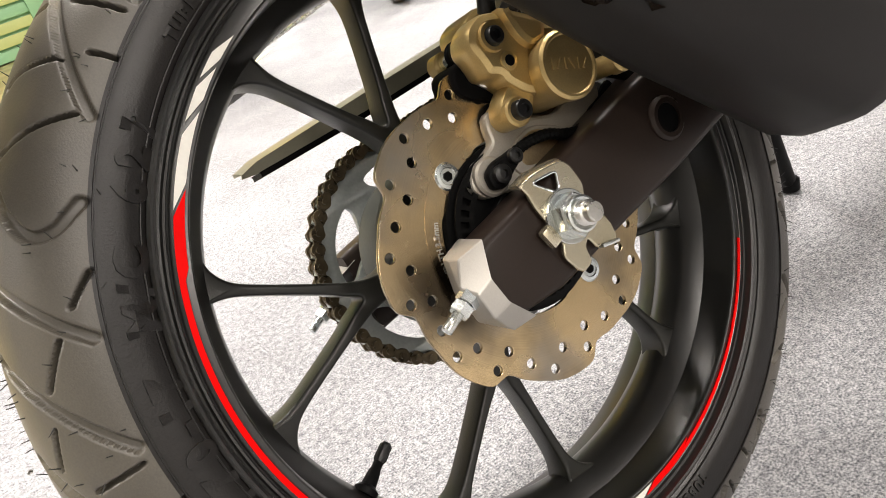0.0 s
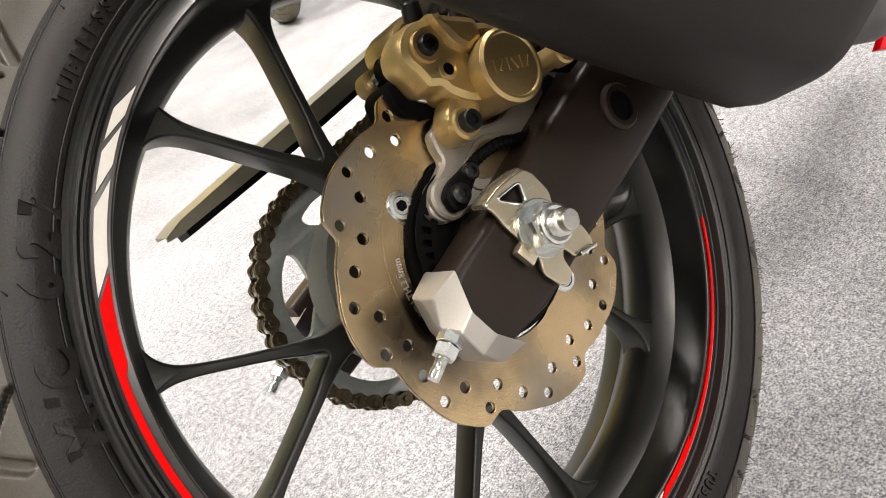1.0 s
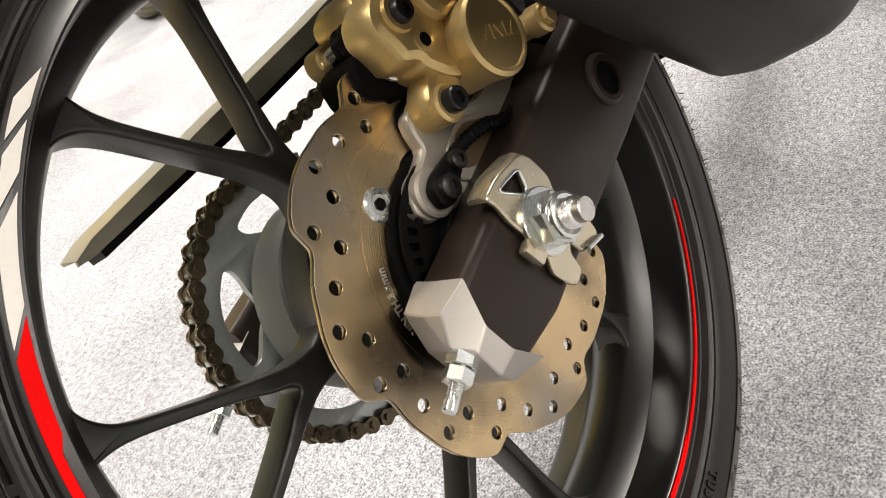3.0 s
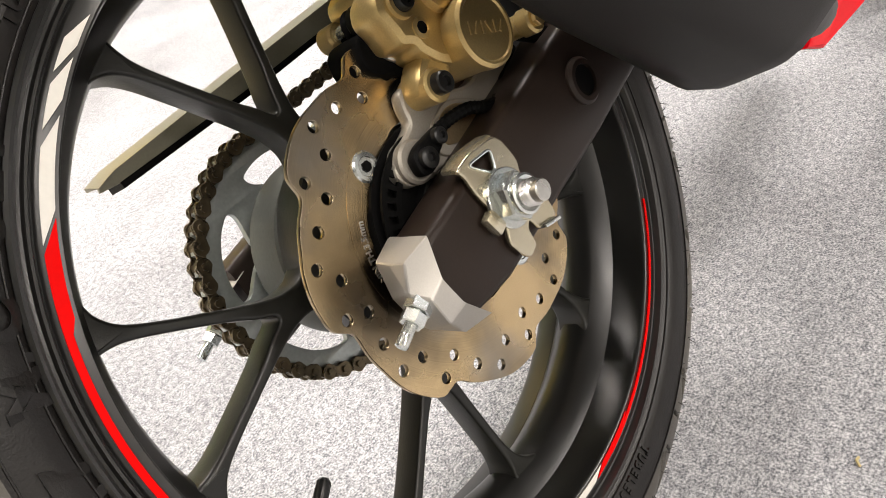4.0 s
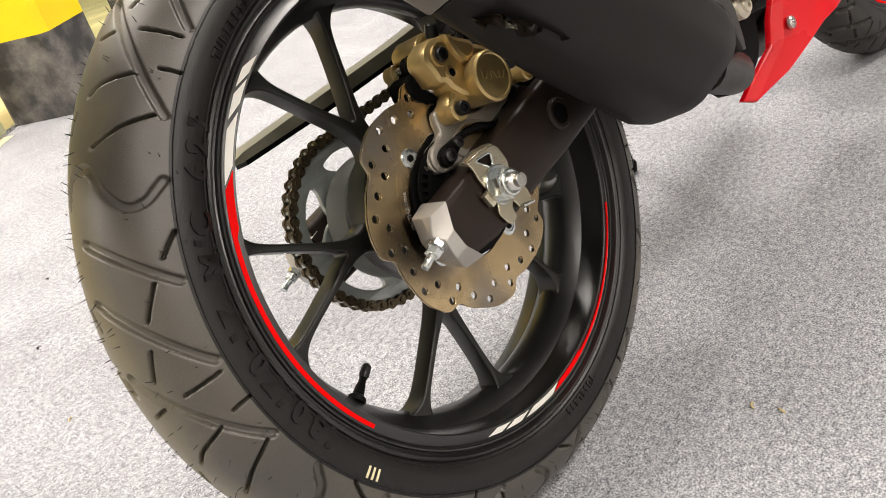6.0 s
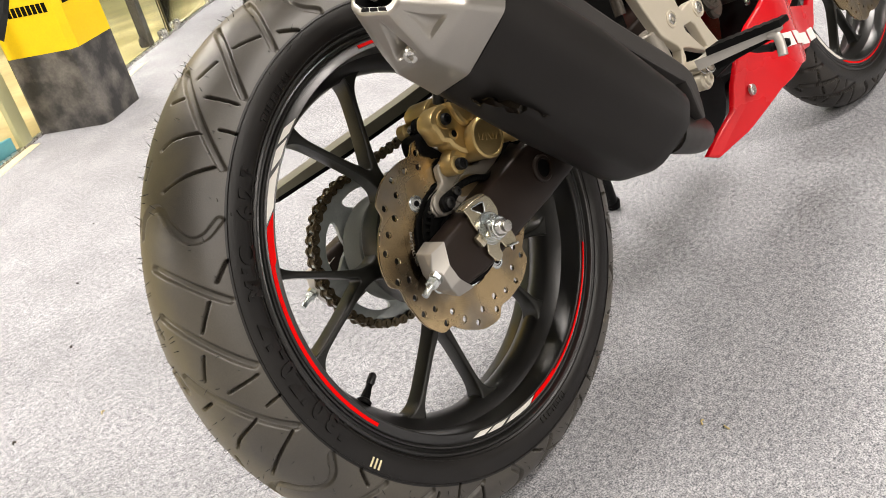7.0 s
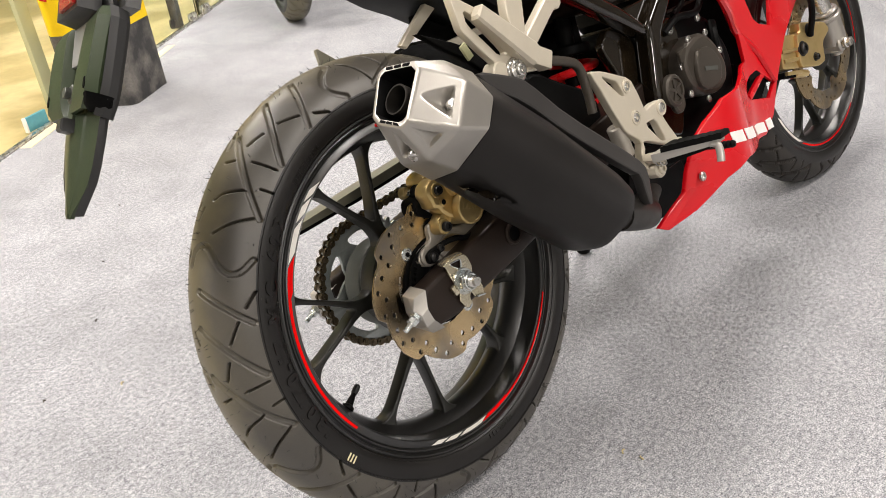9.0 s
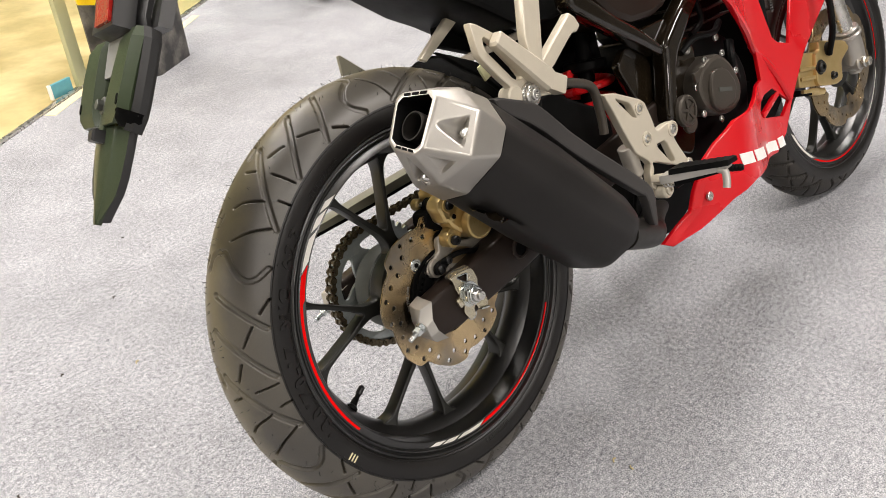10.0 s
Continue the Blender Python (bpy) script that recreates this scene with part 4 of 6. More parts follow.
part("rear_sprocket", plate([np.array(prof)] + wins, CHY - 0.0028, CHY + 0.0028, 0.0005, weld=True), M_SPROCKET, bike, "grey zinc rear sprocket with cut-out windows")
chain = part("drive_chain", cyl(polar(CHR, 160, CHY - 0.004), polar(CHR, 160, CHY + 0.004), 0.003), M_CHAIN, bike, "oily bronze roller chain")


def link_geo(w, ofs):
    a = []
    for k in range(10):
        t = np.pi / 2 + np.pi * k / 9
        a.append((-PITCH / 2 + 0.0058 * np.cos(t), 0.0058 * np.sin(t)))
    a.append((0, -0.0031))
    for k in range(10):
        t = -np.pi / 2 + np.pi * k / 9
        a.append((PITCH / 2 + 0.0058 * np.cos(t), 0.0058 * np.sin(t)))
    a.append((0, 0.0031))
    out = [plate([np.array(a)], s * ofs - w / 2, s * ofs + w / 2, 0.0003) for s in (-1, 1)]
    for x in (-PITCH / 2, PITCH / 2):
        out.append(cyl((x, -0.0094 if ofs > 0.006 else -0.005, 0), (x, 0.0094 if ofs > 0.006 else 0.005, 0), 0.0025 if ofs > 0.006 else 0.0042, n=12))
    return join(*out)


outer_link, inner_link = make_mesh("link", link_geo(0.0016, 0.0068), M_CHAIN), make_mesh("link", link_geo(0.0016, 0.0046), M_CHAIN)
path = [(polar(CHR, 84 + k, CHY), 84 + k) for k in range(0, 202)]
run = []
q0, q1 = polar(CHR, 84, CHY), np.array((0.52, CHY, 0.125))
run += [q1 + (q0 - q1) * t for t in np.linspace(0, 1, 80)[:-1]]
run += [p for p, _ in path]
q2, q3 = polar(CHR, 285, CHY), np.array((0.52, CHY, 0.055))
run += [q2 + (q3 - q2) * t for t in np.linspace(0, 1, 80)[1:]]
run = np.array(run)
dist = np.r_[0, np.cumsum(np.linalg.norm(np.diff(run, axis=0), axis=1))]
for k in range(int(dist[-1] / PITCH)):
    s0, s1 = k * PITCH, (k + 1) * PITCH
    a = np.array([np.interp(s0, dist, run[:, i]) for i in range(3)])
    b = np.array([np.interp(s1, dist, run[:, i]) for i in range(3)])
    ob = new("link", outer_link if k % 2 else inner_link)
    ob.parent = chain
    mid = (a + b) / 2
    ob.matrix_basis = pose(*mid, 0, -math.degrees(math.atan2(b[2] - a[2], b[0] - a[0])), 0)

# chain guard: a slim angled cover above the chain
g = [(-0.104, 0.1135), (-0.090, 0.1120), (0.02, 0.1165), (0.13, 0.1245), (0.30, 0.140), (0.45, 0.150)]
top = [(-0.103, 0.1165), (-0.088, 0.1205), (0.02, 0.1300), (0.13, 0.1390), (0.30, 0.157), (0.45, 0.170)]
guard = part("chain_guard", plate([np.array([(x, z) for x, z in g] + [(x, z) for x, z in top[::-1]])], 0.128, 0.131, 0.0006), M_GUARD, bike, "olive grey chain guard with a dark lower edge")
part("guard_top", loft([[(x, 0.128, z), (x, 0.131, z), (x, 0.148, z + 0.004), (x, 0.148, z + 0.001)] for x, z in top]), M_GUARD, guard)
part("guard_lip", loft([[(x, 0.1275, z - 0.004), (x, 0.1275, z + 0.0005), (x, 0.150, z + 0.0005), (x, 0.150, z - 0.004)] for x, z in g[1:]]), M_BLACK, guard, "black lower lip of the guard")

# ---- rear caliper ----
cal = part("brake_caliper", turned((0.0585, -0.016, 0.0780), (0, -1, 0), [(0, 0.0215), (0.028, 0.0215), (0.032, 0.0222), (0.0365, 0.0228), (0.0405, 0.0228), (0.0425, 0.0210), (0.0425, 0.0196), (0.0414, 0.0186), (0.0414, 0.001)], 44), M_GOLD, bike, "gold anodised single piston brake caliper")
body = rounded([(0.0060, 0.1160), (0.0115, 0.1260), (0.0240, 0.1315), (0.0370, 0.1290), (0.0480, 0.1215), (0.0660, 0.1110), (0.0770, 0.1065), (0.0900, 0.0960), (0.0850, 0.0800), (0.0500, 0.0640), (0.0300, 0.0740), (0.0200, 0.0860), (0.0190, 0.0915), (0.0105, 0.0950), (0.0095, 0.1050)], 2)
part("body", plate([body], -0.0430, -0.0165, 0.0055), M_GOLD, cal)
part("shoulder", plate([rounded([(0.036, 0.131), (0.046, 0.124), (0.066, 0.112), (0.060, 0.098), (0.046, 0.097), (0.039, 0.108)], 2)], -0.0490, -0.03, 0.005), M_GOLD, cal, "raised square shoulder")
part("bolt_boss", turned((0.0245, -0.018, 0.1150), (0, -1, 0), [(0, 0.0105), (0.022, 0.0105), (0.0275, 0.0092), (0.0275, 0.0066), (0.024, 0.0062)], 28), M_GOLD, cal)
part("bridge", plate([rounded([(0.027, 0.122), (0.030, 0.133), (0.044, 0.139), (0.062, 0.132), (0.084, 0.117), (0.092, 0.100), (0.076, 0.098), (0.046, 0.110)], 2)], -0.018, 0.020, 0.004), M_GOLD, cal, "gold bridge over the disc")
lug = rounded([(0.0230, 0.0860), (0.0120, 0.0780), (0.0075, 0.0700), (0.0110, 0.0620), (0.0200, 0.0580), (0.0330, 0.0630), (0.0400, 0.0720), (0.040, 0.085)], 2)
part("lower_lug", join(plate([lug], -0.0400, -0.020, 0.005), cyl((0.0185, -0.0430, 0.0675), (0.0185, -0.0170, 0.0675), 0.0100, bev=0.0015)), M_GOLD, cal)
part("lug_boot", turned((0.0185, -0.0175, 0.0675), (0, 1, 0), [(0, 0.0112), (0.002, 0.0122), (0.0045, 0.0122), (0.006, 0.0105)]), M_BLACK, cal, "black rubber boot")
part("pad_block", plate([rounded([(0.000, 0.092), (0.004, 0.112), (0.030, 0.112), (0.050, 0.098), (0.060, 0.08), (0.040, 0.070), (0.020, 0.080)], 2)], -0.0185, 0.012, 0.002), M_HOLE, cal, "dark brake pads and pad shield")
part("pad_spring", tube(curve([(0.014, -0.0195, 0.098), (0.020, -0.021, 0.090), (0.030, -0.020, 0.086), (0.036, -0.02, 0.08)], 5), 0.0018, 8), M_STEEL, cal, "steel pad spring wire")
for (x, z), r, y in (((0.0245, 0.1150), 0.0062, -0.0440), ((0.0185, 0.0675), 0.0066, -0.0440)):
    part("cap_bolt", turned((x, y + 0.004, z), (0, -1, 0), [(0, r), (0.004, r), (0.0085, r * 0.96), (0.0095, r * 0.85), (0.0095, r * 0.5), (0.0070, r * 0.45)]), M_BOLT, cal, "black rubber capped caliper bolt")
part("drill_hole", cyl((0.0285, -0.0430, 0.0975), (0.0285, -0.0443, 0.0975), 0.0036), M_HOLE, cal)
part("hole_rim", turned((0.0285, -0.0415, 0.0975), (0, -1, 0), [(0, 0.0066), (0.0024, 0.0060), (0.0030, 0.0037), (0.001, 0.0036)]), M_GOLD, cal)
part("bleed_screw", join(cyl((0.040, -0.030, 0.130), (0.042, -0.034, 0.141), 0.0062, 0.0056, bev=0.001), cyl((0.047, -0.036, 0.123), (0.052, -0.046, 0.130), 0.0060, 0.0056, bev=0.001), cyl((0.074, -0.022, 0.112), (0.080, -0.022, 0.126), 0.005, 0.004)), M_BOLT, cal, "black bleed screw caps")
part("slide_pin", join(cyl((0.1020, -0.012, 0.0640), (0.1020, -0.052, 0.0640), 0.0074, 0.0070), cyl((0.1020, -0.046, 0.0640), (0.1020, -0.058, 0.0640), 0.0086, bev=0.0015), hexa((0.1020, -0.0575, 0.0640), (0.1020, -0.0610, 0.0640), 0.0052)), M_GOLD, cal, "gold slide pin")
part("front_pin", cyl((0.0235, 0.026, 0.1160), (0.0235, 0.0120, 0.1160), 0.0085, bev=0.0015), M_GOLD, cal, "gold pin end")
part("pin_sleeve", cyl((0.0235, 0.013, 0.1160), (0.0235, -0.010, 0.1160), 0.0050), M_ZINC, cal, "zinc pin sleeve")
part("pin_boot", turned((0.0235, 0.000, 0.1160), (0, -1, 0), [(0, 0.007), (0.003, 0.0100), (0.006, 0.0080), (0.009, 0.0105), (0.016, 0.0105)]), M_BLACK, cal, "black rubber pin boot")
for k in range(6):
    x = -0.0130 + 0.0052 * k
    tilt = (0, 30, 0, -30, 0, 30)[k]
    c = np.array((0.0585, -0.0578, 0.0785)) + x * np.array((0.93, 0, -0.36))
    part("maker_mark", moved(rbox(0.0016, 0.0009, 0.0075, 0.0003), pose(*c, 0, 21 + tilt)), M_GOLD, cal, "raised plain bar")

# caliper bracket and speed sensor
bo = rounded([(0.0170, 0.0760), (0.0070, 0.0745), (0.0035, 0.0660), (0.0030, 0.0570), (-0.0060, 0.0535), (-0.0200, 0.0490), (-0.0270, 0.0390), (-0.0210, 0.0280), (-0.0080, 0.0260), (0.010, 0.0160), (0.050, 0.0160), (0.0900, 0.0300), (0.1050, 0.0520), (0.1000, 0.0720), (0.0800, 0.0600), (0.0600, 0.0520), (0.0350, 0.0600), (0.0240, 0.0640)], 2)
brk = part("caliper_bracket", plate([bo], -0.0235, -0.0145, 0.0025), M_ALU, bike, "cast alloy caliper bracket")
part("bracket_rib", plate([rounded([(0.0160, 0.0500), (0.0340, 0.0550), (0.0560, 0.0450), (0.0620, 0.0330), (0.0500, 0.0240), (0.0200, 0.0240), (0.0080, 0.0320), (0.0100, 0.0440)], 2)], -0.0255, -0.0225, 0.001), M_ALU, brk)
# no hollow here: a thin browner plate gives the recess its shade
part("pocket_shade", plate([rounded([(0.0200, 0.0490), (0.0340, 0.0520), (0.0520, 0.0430), (0.0560, 0.0340), (0.0300, 0.0290), (0.0140, 0.0340)], 2)], -0.0261, -0.0252, 0.0003), M_RECESS, brk, "flat brown patch for the shaded bracket recess")
part("bracket_boss", cyl((-0.0105, -0.0140, 0.0390), (-0.0105, -0.0275, 0.0390), 0.0130, bev=0.0015), M_ALU, brk)
sens = part("speed_sensor", plate([rounded([(-0.0190, 0.0320), (-0.0185, 0.0430), (-0.0100, 0.0475), (0.0010, 0.0480), (0.0120, 0.0490), (0.0140, 0.0410), (0.0000, 0.0350), (-0.0090, 0.0290)], 2)], -0.0345, -0.0270, 0.002), M_BLACK, bike, "black wheel speed sensor")
for x, z, r in ((-0.0100, 0.0385, 0.0062), (0.0050, 0.0440, 0.0050)):
    part("sensor_bolt", turned((x, -0.0340, z), (0, -1, 0), [(0, r), (0.004, r), (0.0048, r * 0.8), (0.005, r * 0.45), (0.003, r * 0.4)]), M_BOLT, sens)
wire = curve([(0.010, -0.0310, 0.0455), (0.020, -0.0360, 0.0470), (0.034, -0.0380, 0.0450), (0.048, -0.036, 0.0390), (0.07, -0.030, 0.036), (0.12, -0.015, 0.05)], 8)
part("sensor_cable", tube(wire, [0.0034 + 0.0006 * (i % 2) for i in range(len(wire))], 10), M_BLACK, sens, "corrugated black cable sleeve")
hose = curve([(0.078, -0.02, 0.115), (0.11, -0.03, 0.125), (0.15, -0.03, 0.12), (0.22, -0.02, 0.13), (0.34, 0.0, 0.17)], 8)
part("brake_hose", tube(hose, 0.0055, 10), M_BLACK, bike, "black rubber brake hose")
for k in range(3):
    part("bracket_clip", bar((0.105 + 0.02 * k, -0.036, 0.062 + 0.012 * k), (0.135 + 0.02 * k, -0.044, 0.040 + 0.012 * k), 0.012, 0.003, 0.001, hint=(0, 1, 0)), M_BLACK, bike, "black cable clip")

# ---- muffler ----
MD, MU, MV = unit((0.81, 0.04, -0.585)), np.array((0.585, 0, 0.81)), np.array((0.0, -1.0, 0.0))
MO = np.array((-0.085, -0.163, 0.253))


def mpt(s, u, v):
    """A place in the muffler: s along it, u up across it, v out to the right."""
    return MO + MD * s + MU * u + MV * v


def mring(s, uv, cut=0):
    uv = rounded(uv, cut, cut=0.16) if cut else np.array(uv)
    return [mpt(s, u, v) for u, v in uv]


SEAM = [(0.072, -0.035), (0.062, 0.004), (0.025, 0.045), (-0.010, 0.045), (-0.052, 0.002), (-0.060, -0.041), (-0.035, -0.066), (0.045, -0.066)]
MIDS = [(0.055, -0.038), (0.046, 0.010), (0.012, 0.052), (-0.028, 0.052), (-0.074, 0.006), (-0.080, -0.044), (-0.052, -0.074), (0.028, -0.074)]
NOSE = [(0.034, -0.040), (0.022, 0.016), (-0.014, 0.055), (-0.048, 0.054), (-0.088, 0.014), (-0.093, -0.046), (-0.066, -0.078), (0.008, -0.078)]


def shrunk(uv, k):
    p = np.array(uv)
    return p.mean(0) + (p - p.mean(0)) * k


muff = part("muffler", loft([mring(0.100, SEAM, 2), mring(0.225, MIDS, 2), mring(0.350, NOSE, 2), mring(0.370, shrunk(NOSE, 0.95), 2), mring(0.386, shrunk(NOSE, 0.72), 2), mring(0.396, shrunk(NOSE, 0.45), 2)]), M_MUFF, bike, "matt black angular muffler with a silver end cap", sharp=30)
OUTLET = [(-0.004, 0.035, -0.024), (0.009, 0.040, 0.012), (0.010, 0.032, 0.021), (0.001, -0.028, 0.027), (-0.001, -0.036, 0.020), (-0.010, -0.030, -0.010), (-0.011, -0.022, -0.020), (-0.006, 0.028, -0.030)]
CAPM = [(0.054, 0.064, -0.036), (0.056, 0.060, 0.004), (0.055, 0.030, 0.046), (0.050, -0.026, 0.053), (0.048, -0.056, 0.012), (0.046, -0.058, -0.030), (0.050, -0.032, -0.058), (0.052, 0.044, -0.060)]
bm = bmesh.new()
o_ring = [bm.verts.new(mpt(*p)) for p in OUTLET]
m_ring = [bm.verts.new(mpt(*p)) for p in CAPM]
s_ring = [bm.verts.new(mpt(0.0985, u, v)) for u, v in SEAM]
oc = np.mean([mpt(*p) for p in OUTLET], 0)
i_ring = [bm.verts.new(oc + (mpt(*p) - oc) * 0.85 + MD * 0.001) for p in OUTLET]
pocket, scoops, SCOOPS = [], [], {2: 0.015, 3: 0.006, 4: 0.012}  # depths of the three scoops
for ra, rb in ((s_ring, m_ring), (m_ring, o_ring), (o_ring, i_ring)):
    for i in range(8):
        j = (i + 1) % 8
        f = bm.faces.new((ra[i], ra[j], rb[j], rb[i]))
        if ra is m_ring and i in SCOOPS:
            pocket.append((f, f.calc_center_median().copy(), SCOOPS[i]))
bmesh.ops.recalc_face_normals(bm, faces=bm.faces)
for f, c, d in pocket:
    f.material_index = 1
bmesh.ops.bevel(bm, geom=[e for e in bm.edges if not e.is_boundary and e.calc_face_angle(0) > 0.25], offset=0.0042, segments=4, profile=0.5, affect="EDGES", clamp_overlap=True)
# each pocket is a scoop that deepens and widens towards the seam, with the screw at its end
for old, centre, scoop in pocket:
    f = max((f for f in bm.faces if f.material_index == 1 and len(f.verts) == 4 and (f.calc_center_median() - centre).length < 0.012), key=lambda f: f.calc_area(), default=None)
    if f is None:
        continue
    n, loop4 = f.normal.copy(), sorted([v.co.copy() for v in f.verts], key=lambda c: (c - Vector(oc)).length)
    na, nb, fa, fb = loop4
    if (fa - na).length + (fb - nb).length > (fa - nb).length + (fb - na).length:
        fa, fb = fb, fa
    bm.faces.remove(f)
    K, grid_v = 36, []
    for i in range(K + 1):
        row = []
        for k in range(K + 1):
            u, w = i / K, k / K
            half = 0.05 + 0.31 * max(0.0, (u - 0.10) / 0.72)
            into = max(0.0, 1 - ((w - 0.5) / half) ** 2) * min(1.0, max(0.0, (0.86 - u) / 0.06)) if 0.10 < u else 0.0
            row.append((na.lerp(nb, w)).lerp(fa.lerp(fb, w), u) - n * scoop * into * max(0.0, (u - 0.10) / 0.72))
        grid_v += row
    quads = [(i * (K + 1) + k, (i + 1) * (K + 1) + k, (i + 1) * (K + 1) + k + 1, i * (K + 1) + k + 1) for i in range(K) for k in range(K)]
    if (grid_v[K + 1] - grid_v[0]).cross(grid_v[1] - grid_v[0]).dot(n) < 0:
        quads = [q[::-1] for q in quads]
    scoops.append((np.array([p[:] for p in grid_v]), quads))
bmesh.ops.recalc_face_normals(bm, faces=bm.faces)
bm.verts.index_update()
cap_geo = np.array([v.co[:] for v in bm.verts]), [tuple(v.index for v in f.verts) for f in bm.faces]
bm.free()
ecap = part("end_cap", cap_geo, M_CAP, muff, "cast silver muffler end cap with screw pockets", sharp=40)
for geo in scoops:
    part("scoop", geo, M_CAP, ecap, sharp=40, fix=False)
part("outlet_lining", loft([[oc + (mpt(*p) - oc) * k + MD * d for p in OUTLET] for k, d in ((0.852, 0.0016), (0.82, 0.044))], cap=False), M_HOLE, ecap, "dark outlet lining")
part("cap_back", loft([[oc + (mpt(*p) - oc) * 0.815 + MD * 0.038 for p in OUTLET], [oc + (mpt(*p) - oc) * 0.815 + MD * 0.044 for p in OUTLET]]), M_HOLE, ecap)
part("seam", loft([mring(0.0960, shrunk(SEAM, 0.985), 1), mring(0.1025, shrunk(SEAM, 0.985), 1)]), M_HOLE, muff, "dark seam")
o0, o1 = oc + MD * 0.004 + MU * -0.004, oc + MD * 0.042 + MU * -0.004
part("outlet_pipe", loft([ring(o1, MD, 0.0165, 28), ring(o0, MD, 0.0165, 28), ring(o0, MD, 0.0148, 28), ring(o1, MD, 0.0145, 28)], cap=False), M_PIPE, ecap, "dark steel outlet pipe")
for a, b in ((0, 1), (4, 5)):
    pa, pb, qa, qb = mpt(*OUTLET[a]), mpt(*OUTLET[b]), oc + (mpt(*OUTLET[a]) - oc) * 0.85, oc + (mpt(*OUTLET[b]) - oc) * 0.85
    for t0, t1 in ((0.10, 0.32), (0.39, 0.61), (0.68, 0.90)):
        quad = [(pa + (pb - pa) * t) * (1 - w) + (qa + (qb - qa) * t) * w for t, w in ((t0, 0.28), (t1, 0.28), (t1, 0.82), (t0, 0.82))]
        part("frame_slot", loft([[p - MD * 0.0006 for p in quad], [p + MD * 0.003 for p in quad]]), M_HOLE, ecap)
for p, d in ((mpt(0.047, 0.000, 0.040), MV * 0.95 - MD * 0.2), (mpt(0.040, -0.050, -0.004), -MU * 0.8 + MV * 0.2 - MD * 0.5)):
    part("cap_screw", turned(p - unit(d) * 0.003, d, [(0, 0.0070), (0.005, 0.0070), (0.007, 0.0056), (0.0072, 0.0030), (0.0055, 0.0025)]), M_STEEL, ecap, "steel cap screw")
nose_c = mpt(0.372, *np.mean(NOSE, 0))
pipe = curve([nose_c, nose_c + MD * 0.035, (0.345, -0.105, -0.058), (0.41, -0.060, -0.066), (0.50, -0.02, -0.07), (0.65, 0.0, -0.10), (0.8, 0.04, -0.05)], 8)
part("exhaust_pipe", tube(pipe, 0.0205, 18), M_PIPE, bike, "dark exhaust pipe")
# added sheet, not a known part: fills the dark void behind the pipe
part("void_backing", plate([rounded([(0.430, 0.02), (0.520, 0.0), (0.570, -0.05), (0.545, -0.095), (0.500, -0.112), (0.463, -0.116), (0.405, -0.098), (0.390, -0.05)], 1)], -0.046, -0.038, 0.002), M_BLACK, bike, "added black sheet for the dark void behind the pipe")
part("pipe_clamp", tube(pipe[10:17], 0.0235, 18), M_PIPE, bike)

# black cover strip above the muffler
hs = part("heat_shield", plate([rounded([(0.051, 0.243), (0.111, 0.219), (0.129, 0.208), (0.183, 0.147), (0.299, 0.045), (0.317, 0.021), (0.308, -0.030), (0.298, -0.026), (0.296, 0.020), (0.282, 0.030), (0.171, 0.126), (0.113, 0.186), (0.060, 0.221)], 1)], -0.150, -0.133, 0.003), M_SHIELD, bike, "black angular heat shield strip")
# black sheet behind the strip supplies the dark of the gap
part("gap_shade", plate([[(0.07, 0.215), (0.115, 0.19), (0.17, 0.13), (0.29, 0.02), (0.28, -0.02), (0.15, 0.07), (0.06, 0.17)]], -0.118, -0.108, 0.002), M_HOLE, hs)


# crumpled black film hanging under the muffler
rng2 = random.Random(9)
grid = []
for i in range(10):
    c = np.array((-0.022, -0.150, 0.123)) + i / 9 * np.array((0.090, 0.012, -0.060))
    for j in range(5):
        grid.append(c + np.array((0.004 * rng2.uniform(-1, 1), 0.009 * (j - 2) + 0.003 * rng2.uniform(-1, 1), 0.006 * rng2.uniform(-1, 1) + 0.002 * j)))
part("plastic_film", (np.array(grid), [(i * 5 + j, i * 5 + j + 1, i * 5 + j + 6, i * 5 + j + 5) for i in range(9) for j in range(4)]), M_GLOSS, muff, "crumpled glossy black film", sharp=50)

# ---- frame, pegs, engine and fairing ----
def outl(*p):
    return np.array(p)


def fit_screw(p, axis, r, parent, label="steel hexagon socket screw", m=None):
    return part("screw", turned(np.array(p) - unit(axis) * 0.002, axis, [(0, r), (r * 0.45, r), (r * 0.6, r * 0.85), (r * 0.6, r * 0.5), (r * 0.3, r * 0.45)], 18), m or M_STEEL, parent, label)


# passenger peg bracket: alloy frame, folded peg, two struts
pb = part("passenger_bracket", plate([rounded([(0.0589, 0.3301), (0.0689, 0.3263), (0.1033, 0.3029), (0.1328, 0.2714), (0.1604, 0.2435), (0.1857, 0.2198), (0.1784, 0.2099), (0.1440, 0.2158), (0.1080, 0.2216), (0.0908, 0.2290), (0.0977, 0.2413), (0.0850, 0.2563), (0.0602, 0.2895), (0.0597, 0.3079)], 1, cut=0.12),
                                  rounded([(0.0735, 0.3110), (0.0870, 0.2995), (0.1138, 0.2637), (0.1246, 0.2449), (0.1076, 0.2477), (0.0941, 0.2664), (0.0722, 0.2945)], 1)[::-1]], -0.138, -0.126, 0.0018), M_BEIGE, bike, "warm silver cast passenger peg bracket")


